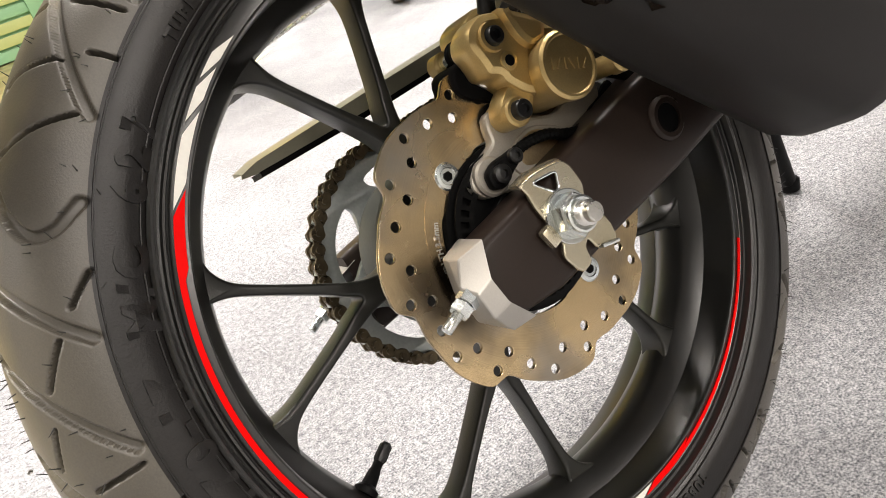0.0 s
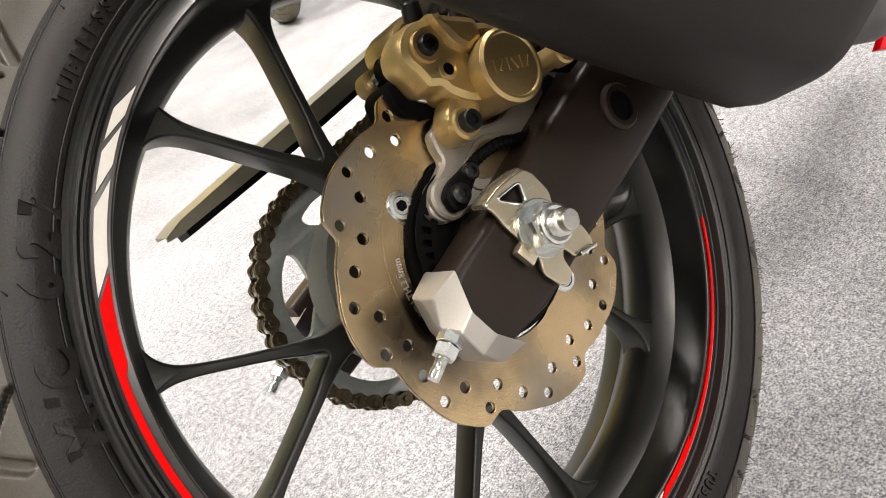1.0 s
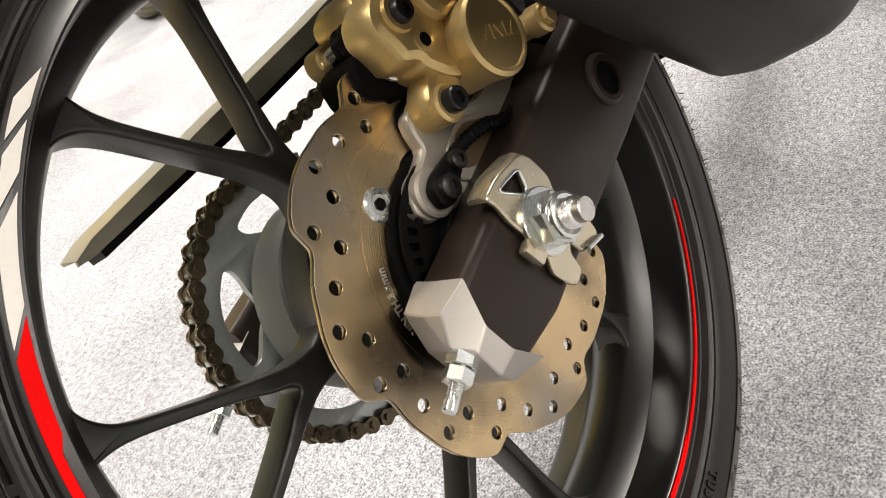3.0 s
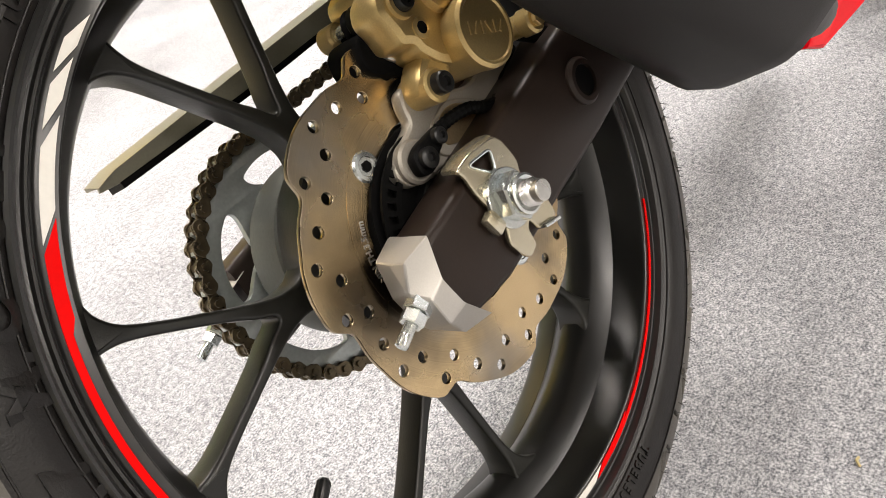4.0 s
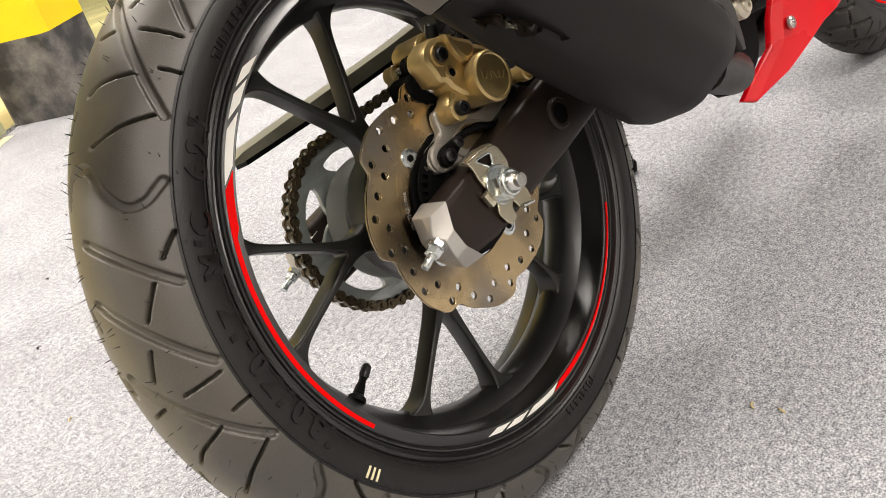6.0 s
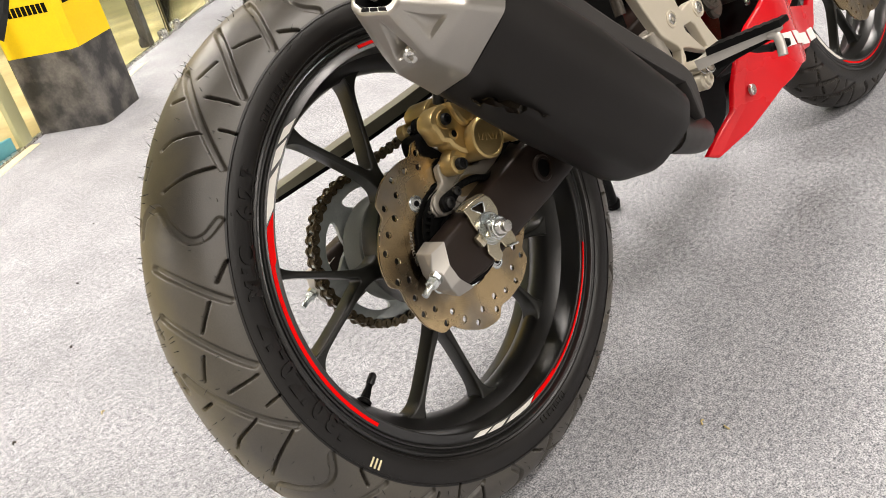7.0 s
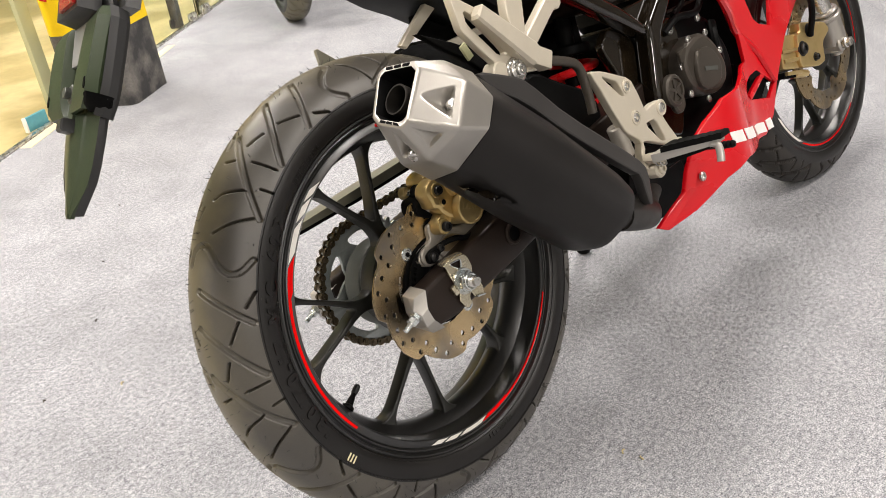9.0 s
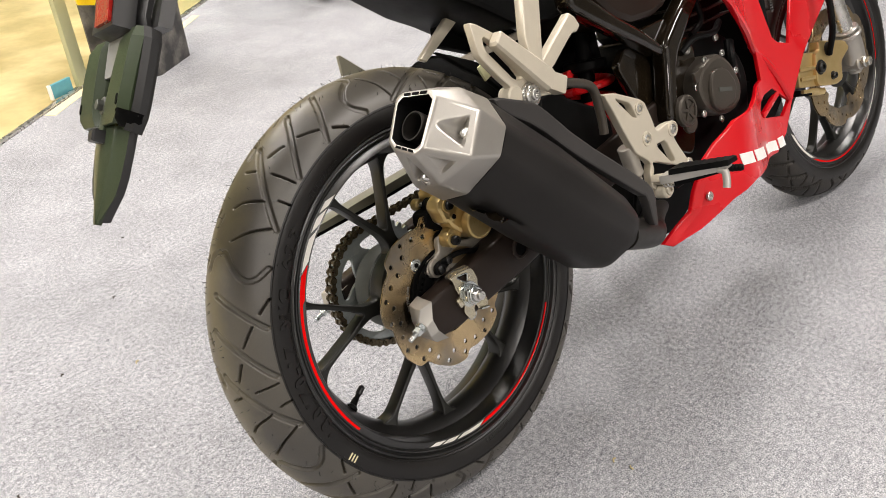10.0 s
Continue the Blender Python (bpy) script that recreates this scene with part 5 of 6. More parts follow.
def peg_ring(t, k=1.0):
    """A section of the folded peg, from its tip to its hinge."""
    c = np.array((0.086, -0.146, 0.303)) + t * np.array((0.070, 0.0, -0.072))
    w, d = (0.0100 + 0.0055 * t) * k, (0.0075 + 0.0035 * t) * k
    across = np.array((0.72, 0, 0.69))
    return [c + across * w * a + np.array((0, d * b, 0)) for a, b in ((-1, -0.6), (-0.75, -1), (0.75, -1), (1, -0.6), (1, 0.8), (0.8, 1), (-0.8, 1), (-1, 0.8))]


peg = part("passenger_peg", loft([peg_ring(-0.03, 0.7), peg_ring(0.0), peg_ring(0.5), peg_ring(0.92), peg_ring(1.0, 0.9)]), M_BEIGE, pb, "folded alloy passenger peg")
part("peg_pad", loft([[q + np.array((0, -0.0016, 0)) for q in peg_ring(t, 0.66)] for t in (0.10, 0.5, 0.86)]), M_ALU, peg, "darker pressed face of the peg")
part("peg_pivot", bar((0.150, -0.142, 0.236), (0.182, -0.142, 0.218), 0.022, 0.024, 0.003), M_BEIGE, pb)
part("mount_washer", turned((0.1267, -0.137, 0.2231), (0, -1, 0), [(0, 0.0165), (0.004, 0.0165), (0.005, 0.0155), (0.005, 0.0135), (0.008, 0.0130), (0.009, 0.0115), (0.009, 0.0080), (0.0125, 0.0074), (0.0135, 0.0060), (0.0135, 0.0036), (0.0105, 0.0032)], 36), M_STEEL, pb, "bright steel mounting bolt")
part("mount_boss", cyl((0.1020, -0.118, 0.2290), (0.1020, -0.140, 0.2290), 0.0130, bev=0.002), M_BEIGE, pb)
part("strut", plate([rounded([(0.1700, 0.3480), (0.2040, 0.3420), (0.1777, 0.2480), (0.1600, 0.2520), (0.1551, 0.2893)], 1, cut=0.1)], -0.126, -0.112, 0.003), M_BEIGE, pb, "broad upright strut")
part("strut", plate([rounded([(0.2500, 0.2930), (0.2610, 0.3000), (0.2719, 0.2920), (0.2790, 0.2780), (0.2700, 0.2710), (0.2606, 0.2731), (0.2048, 0.2380), (0.1800, 0.2330), (0.1830, 0.2520)], 1, cut=0.14)], -0.116, -0.102, 0.003), M_BEIGE, pb, "short strut with a widened foot")
part("left_stay", plate([[(0.1985, 0.3430), (0.2075, 0.3270), (0.1340, 0.2890), (0.1225, 0.2955)]], 0.045, 0.055, 0.002), M_BEIGE, bike, "pale alloy stay of the far side")
part("left_stay", bar((0.20, 0.05, 0.272), (0.33, 0.05, 0.279), 0.010, 0.012, 0.002), M_BEIGE, bike)
part("reflector_tag", bar((0.119, -0.072, 0.272), (0.127, -0.072, 0.252), 0.011, 0.004, 0.001, hint=(0, 1, 0)), M_PALEOLIVE, bike, "small pale yellow tag")

# tail underside, hugger and its fins
tail_pts = [(0.080, 0.41), (0.148, 0.360), (0.190, 0.338), (0.250, 0.300), (0.330, 0.290), (0.50, 0.31), (0.60, 0.40), (0.30, 0.50), (0.06, 0.55)]
part("tail_fairing", plate([outl(*tail_pts)], -0.03, 0.13, 0.008), M_BLACK, bike, "black plastic tail underside")
# deep black plate closing off the inside below the tail
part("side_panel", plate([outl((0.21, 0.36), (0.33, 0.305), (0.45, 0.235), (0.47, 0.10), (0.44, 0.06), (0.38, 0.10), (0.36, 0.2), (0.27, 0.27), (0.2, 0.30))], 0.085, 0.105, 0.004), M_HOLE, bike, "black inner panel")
hug_prof = [(0.318, -0.004), (0.326, 0.012), (0.330, 0.05), (0.326, 0.088), (0.318, 0.104), (0.315, 0.104), (0.322, 0.086), (0.326, 0.05), (0.322, 0.014), (0.315, -0.004)]
part("hugger", lathe(hug_prof, 30, 0, -10, 63), M_BLACK, bike, "black plastic rear hugger")
part("hugger_fin", plate([outl((0.092, 0.303), (0.150, 0.276), (0.200, 0.244), (0.24, 0.20), (0.21, 0.20), (0.165, 0.248), (0.13, 0.272))], -0.03, -0.018, 0.002), M_BLACK, bike, "pointed black hugger fin")
part("lug_fin", plate([outl((0.088, 0.330), (0.092, 0.331), (0.130, 0.296), (0.086, 0.300))], 0.188, 0.194, 0.001), M_GUARD, bike, "small grey guard lug")
# deep black plate closing off the inside behind the shock absorber
part("inner_plate", plate([outl((0.30, 0.0), (0.55, 0.02), (0.55, 0.25), (0.40, 0.27), (0.36, 0.15), (0.30, 0.12))], 0.075, 0.09, 0.004), M_HOLE, bike, "deep black inner plate")
part("chain_cover", plate([rounded([(0.20, 0.20), (0.30, 0.19), (0.36, 0.13), (0.34, 0.05), (0.26, 0.05), (0.19, 0.13)], 2)], -0.02, -0.004, 0.004), M_BLACK, bike, "black inner guard plate")
# stand of dark tube over the muffler
part("muffler_stay", tube(curve([(0.19, -0.11, 0.222), (0.25, -0.108, 0.206), (0.285, -0.106, 0.188), (0.290, -0.106, 0.150), (0.288, -0.106, 0.12)], 8), 0.0068, 14), M_ENGINE, bike, "dark grey bent muffler stay tube")

part("inner_shield", plate([rounded([(0.225, 0.197), (0.257, 0.199), (0.300, 0.172), (0.372, 0.134), (0.372, 0.05), (0.30, 0.02), (0.225, 0.12)], 1)], -0.056, -0.046, 0.004), M_BLACK, bike, "black plastic shield beside the shock absorber")

# shock absorber with red spring
s0, s1 = np.array((0.425, 0.03, 0.05)), np.array((0.455, 0.03, 0.27))
shock = part("shock_absorber", join(cyl(s0, s1, 0.014), cyl(s0 + (s1 - s0) * 0.62, s0 + (s1 - s0) * 0.70, 0.036, bev=0.003)), M_BLACK, bike, "rear shock absorber with a red coil spring")
coil = []
for t in np.linspace(0, 1, 140):
    a = t * 2 * np.pi * 4.5
    coil.append(s0 + (s1 - s0) * (0.02 + 0.60 * t) + 0.039 * np.array((math.cos(a), math.sin(a), 0.15 * -math.cos(a))))
part("spring", tube(coil, 0.0070, 10), M_SPRING, shock, "red coil spring")

# rider's foot peg hanger
hang = part("peg_hanger", plate([rounded([(0.2901, 0.1778), (0.3197, 0.1697), (0.3782, 0.1418), (0.3878, 0.1150), (0.3943, 0.0870), (0.4194, 0.0914), (0.4397, 0.0902), (0.4504, 0.0794), (0.4340, 0.0665), (0.4415, 0.0500), (0.4605, 0.0188), (0.4732, 0.0131), (0.4696, 0.0076), (0.4235, 0.0234), (0.3827, 0.0428), (0.3688, 0.0470), (0.3693, 0.0358), (0.3618, 0.0240), (0.3743, 0.0072), (0.4062, -0.0059), (0.3966, -0.0145), (0.3687, -0.0037), (0.3560, 0.0124), (0.3555, 0.0318), (0.3647, 0.0484), (0.3338, 0.0738), (0.3275, 0.0884), (0.3153, 0.1168), (0.3029, 0.1506)], 1, cut=0.14),
                            rounded([(0.3122, 0.1644), (0.3463, 0.1464), (0.3547, 0.1221), (0.3458, 0.1258)], 1, cut=0.12)[::-1], rounded([(0.3850, 0.0690), (0.4120, 0.0685), (0.4265, 0.0300), (0.4160, 0.0305)], 1, cut=0.15)[::-1]], -0.118, -0.104, 0.0022, res=3), M_BEIGE, bike, "warm silver cast foot peg hanger")
for x, z, r in ((0.3634, 0.1336, 0.0075), (0.3663, 0.0853, 0.0085), (0.4341, 0.0788, 0.0095), (0.4600, 0.0140, 0.0060)):
    part("screw_seat", turned((x, -0.1165, z), (0, -1, 0), [(0, r * 1.35), (0.0028, r * 1.3), (0.0034, r * 1.1), (0.0022, r)], 24), M_BEIGE, hang)
    fit_screw((x, -0.1185, z), (0, -1, 0), r * 0.8, hang)
rp = part("foot_peg", loft([[(0.355 + 0.033 * t, -0.146 - 0.080 * t, 0.0180 + 0.006 * t), (0.382 + 0.026 * t, -0.146 - 0.080 * t, 0.0200 + 0.005 * t), (0.382 + 0.026 * t, -0.146 - 0.080 * t, 0.031), (0.353 + 0.034 * t, -0.146 - 0.080 * t, 0.031)] for t in (-0.12, 0, 0.5, 0.9, 0.96)]), M_PAINT_SILVER, bike, "alloy rider foot peg with black rubber")
part("peg_rubber", loft([[(0.352 + 0.033 * t, -0.152 - 0.078 * t, 0.0312), (0.386 + 0.026 * t, -0.152 - 0.078 * t, 0.0312), (0.384 + 0.026 * t, -0.152 - 0.078 * t, 0.0385 + 0.001 * (i % 2)), (0.354 + 0.033 * t, -0.152 - 0.078 * t, 0.0390 + 0.001 * (i % 2))] for i, t in enumerate(np.linspace(0, 1, 17))]), M_BLACK, rp, "black ribbed peg rubber")
part("peg_under", loft([[(0.364 + 0.028 * t, -0.150 - 0.062 * t, 0.0175 + 0.005 * t), (0.384 + 0.024 * t, -0.150 - 0.062 * t, 0.0190 + 0.005 * t), (0.382 + 0.022 * t, -0.150 - 0.062 * t, 0.0095 + 0.010 * t), (0.366 + 0.026 * t, -0.150 - 0.062 * t, 0.0085 + 0.010 * t)] for t in (0, 0.5, 1)]), M_BLACK, rp, "black underside of the peg")
part("feeler", tube(curve([(0.386, -0.212, 0.027), (0.388, -0.221, 0.022), (0.384, -0.224, 0.010), (0.380, -0.2245, 0.000)], 5), 0.0056, 12), M_PAINT_SILVER, rp, "bright bent peg feeler")
part("hinge_boss", turned((0.3756, -0.112, 0.0003), (0, -1, 0), [(0, 0.0135), (0.016, 0.0135), (0.019, 0.0115), (0.019, 0.0085), (0.022, 0.0080), (0.023, 0.0065), (0.023, 0.0035), (0.020, 0.003)], 28), M_BEIGE, rp, "round boss with the peg's hinge pin")
part("peg_clevis", join(bar((0.356, -0.130, 0.026), (0.382, -0.130, 0.012), 0.026, 0.012, 0.003), cyl((0.366, -0.118, 0.020), (0.366, -0.146, 0.022), 0.0085, bev=0.002)), M_BEIGE, rp)
part("peg_spring", tube([np.array((0.366 + 0.009 * math.cos(a), -0.132 - 0.0012 * a, 0.018 + 0.009 * math.sin(a))) for a in np.linspace(0, 12, 60)], 0.0012, 6), M_STEEL, rp)
ped = part("brake_pedal", tube(curve([(0.40, -0.125, -0.004), (0.44, -0.15, 0.008), (0.475, -0.154, -0.004), (0.50, -0.156, -0.012)], 6), 0.0050, 10), M_BLACK, bike, "black ribbed brake pedal")
part("pedal_toe", turned((0.500, -0.154, -0.012), (0.25, -0.95, -0.05), [(0, 0.005)] + [(0.003 * k + 0.002, 0.0064 if k % 2 else 0.0054) for k in range(8)] + [(0.028, 0.004)], 14), M_BLACK, ped)
part("master_cylinder", join(cyl((0.335, -0.10, 0.085), (0.345, -0.10, 0.035), 0.013, bev=0.002), cyl((0.345, -0.10, 0.035), (0.350, -0.10, 0.008), 0.008), bar((0.345, -0.105, 0.012), (0.365, -0.105, 0.000), 0.014, 0.016, 0.002)), M_ALU, bike, "alloy rear master cylinder")

# glossy black frame: two spars meeting at a node, a plate below
def strip(loop, y0, y1, bev, m, name, label, **kw):
    return part(name, plate([rounded(loop, 2, cut=0.15)], y0, y1, bev, res=4), m, bike, label, sharp=60, **kw)


strip([(0.300, 0.322), (0.336, 0.316), (0.403, 0.266), (0.452, 0.236), (0.500, 0.198), (0.498, 0.178), (0.440, 0.215), (0.380, 0.250), (0.300, 0.300)], -0.090, -0.058, 0.009, M_GLOSS, "frame_spar", "glossy black frame spar")
strip([(0.496, 0.200), (0.545, 0.236), (0.610, 0.275), (0.650, 0.270), (0.572, 0.212), (0.524, 0.172), (0.494, 0.076), (0.468, 0.080), (0.494, 0.175)], -0.094, -0.060, 0.009, M_GLOSS, "frame_spar", "glossy black frame spar with bright edge")
strip([(0.450, 0.232), (0.540, 0.236), (0.500, 0.196)], -0.078, -0.060, 0.002, M_GLOSS, "frame_gusset", "glossy dark brown frame gusset")
strip([(0.440, 0.216), (0.500, 0.182), (0.478, 0.080), (0.440, 0.13), (0.41, 0.19)], -0.06, -0.045, 0.003, M_GLOSS, "frame_plate", "glossy black pivot plate")
strip([(0.520, 0.172), (0.590, 0.196), (0.605, 0.160), (0.578, 0.070), (0.545, 0.0), (0.50, 0.02), (0.490, 0.076)], -0.075, -0.055, 0.004, M_GLOSS, "engine_hanger", "glossy dark brown engine hanger plate")
part("tank_cover", plate([rounded([(0.34, 0.33), (0.431, 0.246), (0.531, 0.242), (0.60, 0.285), (0.66, 0.40), (0.40, 0.44)], 1)], -0.075, 0.175, 0.012), M_ARM, bike, "dark satin lower tank cover")
fc = part("frame_cap", turned((0.511, -0.092, 0.085), (0, -1, 0), [(0, 0.026), (0.008, 0.026), (0.011, 0.023), (0.011, 0.019), (0.008, 0.018), (0.008, 0.001)], 36), M_ENGINE, bike, "round grey spoked pivot cap")
for k in range(5):
    a = radians(20 + 72 * k)
    part("cap_spoke", bar((0.511, -0.1005, 0.085), (0.511 + 0.019 * math.cos(a), -0.1005, 0.085 + 0.019 * math.sin(a)), 0.005, 0.004, 0.001, hint=(0, 1, 0)), M_ENGINE, fc)
part("pivot_nut", cyl((0.520, -0.088, 0.062), (0.520, -0.099, 0.062), 0.017, bev=0.003), M_ENGINE, bike)

# engine
eng = part("engine_block", join(plate([rounded([(0.50, 0.16), (0.60, 0.20), (0.74, 0.17), (0.80, 0.08), (0.77, -0.02), (0.66, -0.06), (0.52, -0.04)], 2)], -0.055, 0.16, 0.01),
                               plate([rounded([(0.62, 0.18), (0.64, 0.33), (0.78, 0.33), (0.78, 0.16)], 1)], -0.035, 0.14, 0.008)), M_BLACK, bike, "black single cylinder engine")
cov = rounded([(0.545, 0.112), (0.562, 0.138), (0.598, 0.150), (0.628, 0.150), (0.658, 0.126), (0.680, 0.085), (0.672, 0.056), (0.640, 0.042), (0.592, 0.050), (0.555, 0.078)], 2)
part("clutch_cover", plate([cov], -0.105, -0.05, 0.008), M_ENGINE, eng, "warm grey clutch cover")
inn = rounded([(0.588, 0.130), (0.628, 0.124), (0.652, 0.090), (0.638, 0.060), (0.595, 0.056), (0.570, 0.074), (0.572, 0.105)], 1)
part("cover_plate", plate([inn], -0.112, -0.10, 0.003), M_ENGINE, eng, "raised round plate with bright worn edge")
for k in range(7):
    a = radians(51 * k + 10)
    fit_screw((0.614 + 0.066 * math.cos(a), -0.098, 0.096 + 0.056 * math.sin(a)), (0, -1, 0), 0.006, eng)
part("cover_mark", moved(rbox(0.040, 0.001, 0.007, 0), pose(0.612, -0.1128, 0.090, 0, 14)), M_DRUM, eng, "embossed plain bar")
for k in range(6):
    z = 0.195 + 0.02 * k
    part("cooling_fin", rbox(0.15, 0.19, 0.004, 0.001), M_ENGINE, eng).location = (0.70, 0.045, z)
for pts, r, m in (([(0.56, -0.075, 0.17), (0.60, -0.08, 0.185), (0.66, -0.08, 0.18), (0.70, -0.07, 0.19)], 0.006, M_BLACK), ([(0.63, -0.07, 0.26), (0.64, -0.075, 0.21), (0.60, -0.075, 0.19)], 0.005, M_BLACK), ([(0.72, -0.07, 0.15), (0.70, -0.08, 0.12), (0.74, -0.06, 0.08)], 0.009, M_BLACK)):
    part("engine_hose", tube(curve(pts, 6), r, 10), m, eng)
part("engine_lever", bar((0.545, -0.10, 0.128), (0.592, -0.10, 0.132), 0.006, 0.018, 0.002), M_ENGINE, eng)
for x, z, r in ((0.575, 0.172, 0.008), (0.668, 0.170, 0.007), (0.70, 0.118, 0.006), (0.615, 0.185, 0.006)):
    fit_screw((x, -0.078, z), (0, -1, 0), r, eng)

# red side fairing: flat outline bent along its length
outline = [(0.423, -0.116), (0.439, -0.126), (0.487, -0.113), (0.552, -0.083), (0.619, -0.073), (0.735, -0.088), (0.839, -0.100), (0.890, -0.076), (0.936, -0.024), (1.017, 0.049), (1.155, 0.135), (1.209, 0.171), (1.10, 0.33), (0.56, 0.34), (0.590, 0.277), (0.611, 0.237), (0.720, 0.165), (0.816, 0.112), (0.818, 0.052), (0.740, 0.048), (0.663, 0.044), (0.580, 0.044), (0.536, 0.021), (0.512, 0.000), (0.487, -0.045), (0.476, -0.076)]
slot = [(0.760, 0.002), (0.824, 0.022), (0.859, 0.024), (0.924, -0.019), (0.888, -0.040), (0.80, -0.018)]
topw = [(0.845, 0.30), (0.853, 0.241), (0.861, 0.197), (0.894, 0.115), (0.914, 0.101), (0.962, 0.087), (1.0, 0.168), (1.02, 0.209), (1.03, 0.28)]
FAIR_X, FAIR_Y = (0.38, 0.43, 0.50, 0.57, 0.63, 0.72, 0.80, 0.90, 1.05), (-0.045, -0.062, -0.103, -0.135, -0.135, -0.10, -0.062, -0.056, -0.05)


def fair_y(x):
    k = np.linspace(-0.02, 0.02, 5)
    return np.mean([np.interp(x + d, FAIR_X, FAIR_Y) for d in k], 0)


pts, faces = plate([outl(*outline), outl(*slot)[::-1], outl(*topw)[::-1]], -0.004, 0.004, 0.0015)
bm = bmesh.new()
vs = [bm.verts.new(p) for p in pts]
for f in faces:
    try:
        bm.faces.new([vs[i] for i in f])
    except ValueError:
        pass
bmesh.ops.triangulate(bm, faces=bm.faces)
for x in np.arange(0.44, 1.12, 0.02):
    bmesh.ops.bisect_plane(bm, geom=bm.verts[:] + bm.edges[:] + bm.faces[:], plane_co=(x, 0, 0), plane_no=(1, 0, 0))
bm.verts.index_update()
pts = np.array([v.co[:] for v in bm.verts])
faces = [tuple(v.index for v in f.verts) for f in bm.faces]
bm.free()
pts[:, 1] += fair_y(pts[:, 0])
fair = part("side_fairing", (pts, faces), M_RED, bike, "glossy red plastic side fairing")
part("fairing_fin", bar((0.805, -0.062, -0.016), (0.888, -0.056, 0.010), 0.008, 0.012, 0.002), M_RED, fair)
# black sheet behind the fairing's slot stands for its unlit depth
part("slot_dark", plate([outl((0.74, -0.05), (0.78, 0.05), (0.88, 0.05), (0.94, -0.02), (0.88, -0.06))], -0.035, -0.030), M_HOLE, bike)
part("fairing_edge", tube(curve([(0.595, -0.137, 0.270), (0.72, -0.103, 0.170), (0.818, -0.060, 0.110), (0.87, -0.062, 0.06), (0.925, -0.060, -0.015)], 6), 0.007, 8), M_RED, fair)
lip = [(0.426, -0.117, 0.012, -0.006), (0.450, -0.097, 0.013, -0.004), (0.477, -0.077, 0.013, -0.002), (0.488, -0.045, 0.012, -0.004), (0.508, -0.006, 0.011, -0.006)]
part("folded_edge", loft([[(x, float(fair_y(x)) + 0.002, z), (x + 0.001, float(fair_y(x)) - 0.0042, z), (x + dx, float(fair_y(x + dx)) - 0.0062, z + dz), (x + dx, float(fair_y(x + dx)) - 0.002, z + dz)] for x, z, dx, dz in lip]), M_RED, fair, "bright bevelled rear edge")
fit_screw((0.507, -0.112, -0.062), (0, -1, 0), 0.008, fair)
part("radiator", rbox(0.06, 0.22, 0.22, 0.004), M_HOLE, bike, "dark radiator").location = (0.86, 0.05, 0.12)
part("belly_pan", plate([outl((0.52, -0.09), (0.70, -0.088), (0.80, -0.04), (0.84, 0.02), (0.70, 0.02), (0.56, -0.02))], 0.0, 0.14, 0.01), M_BLACK, bike, "black belly pan inside")
# white letter-sized blocks in place of the maker's name
for xa, xb, za, zb in ((0.577, 0.616, -0.0242, -0.0322), (0.624, 0.708, -0.0335, -0.0540), (0.742, 0.838, -0.0625, -0.0840), (0.846, 0.872, -0.0835, -0.0855)):
    rings = []
    for t in np.linspace(0, 1, 9):
        x, z = xa + (xb - xa) * t, za + (zb - za) * t
        y = float(fair_y(x)) - 0.0042
        rings.append([(x - 0.003, y, z + 0.0108), (x + 0.003, y, z - 0.0108), (x + 0.003, y - 0.0010, z - 0.0108), (x - 0.003, y - 0.0010, z + 0.0108)])
    part("name_block", loft(rings), M_WHITE, fair, "plain white block")

# ---- front wheel, fork and brake ----
FW = Matrix.Translation((1.2167, -0.0109, -0.0225)) @ pose(0, 0, 0, 0, 0, -3.85)
FRONT_TAPES = [(206, 233, 3, M_WHITE_TAPE, WHITE_L, 0.3), (236, 305, 3, M_RED_TAPE, RED_L, 0.42), (308, 340, 3, M_WHITE_TAPE, WHITE_L, 0.3), (-12, 60, 3, M_RED_TAPE, RED_L, 0.42)]
ftyre, frim = make_wheel(bike, "front", FW, 0.82, FRONT_TAPES, 198, M_RUBBER_CLEAN, minor=0.050, ring_r=0.2470, na=700, nc=70)


def fpt(x, y, z):
    return np.array(FW @ Vector((x, y, z)))


FQ = np.array(FW)
fd = []
for i in range(8):
    fd += [polar(r, 45 * i + a)[[0, 2]] for a, r in ((0, 0.128), (4, 0.1285), (12, 0.134), (24, 0.138), (36, 0.138), (42, 0.134))]
din = []
for i in range(5):
    din += [polar(r, 72 * i + a)[[0, 2]] for a, r in ((-36, 0.098), (-12, 0.098), (-6, 0.092), (-4, 0.080), (4, 0.080), (6, 0.092), (12, 0.098))]
fh = [circle(*polar(r, 9 * i)[[0, 2]], 0.0028, 10)[::-1] for i in range(40) for r in [(0.105, 0.112, 0.1185, 0.1225)[i % 4]]]
part("front_disc", moved(plate([rounded(fd, 1), outl(*din)[::-1]] + fh, -0.026, -0.022, 0.0004), FQ), M_DISC, bike, "large drilled wavy front brake disc")
part("front_hub", moved(join(lathe([(0.015, -0.022), (0.050, -0.022), (0.050, -0.018), (0.040, -0.012), (0.040, 0.085), (0.015, 0.085)], 40)), FQ), M_SPOKE, bike, "dark front hub")
ax0 = fpt(0, -0.055, 0)
leg = part("fork_leg", tube([fpt(-0.002, -0.056, 0.04), fpt(-0.030, -0.056, 0.11), fpt(-0.205, -0.056, 0.55)], 0.0185, 20), M_STEEL, bike, "bright steel fork tube with alloy bottom")
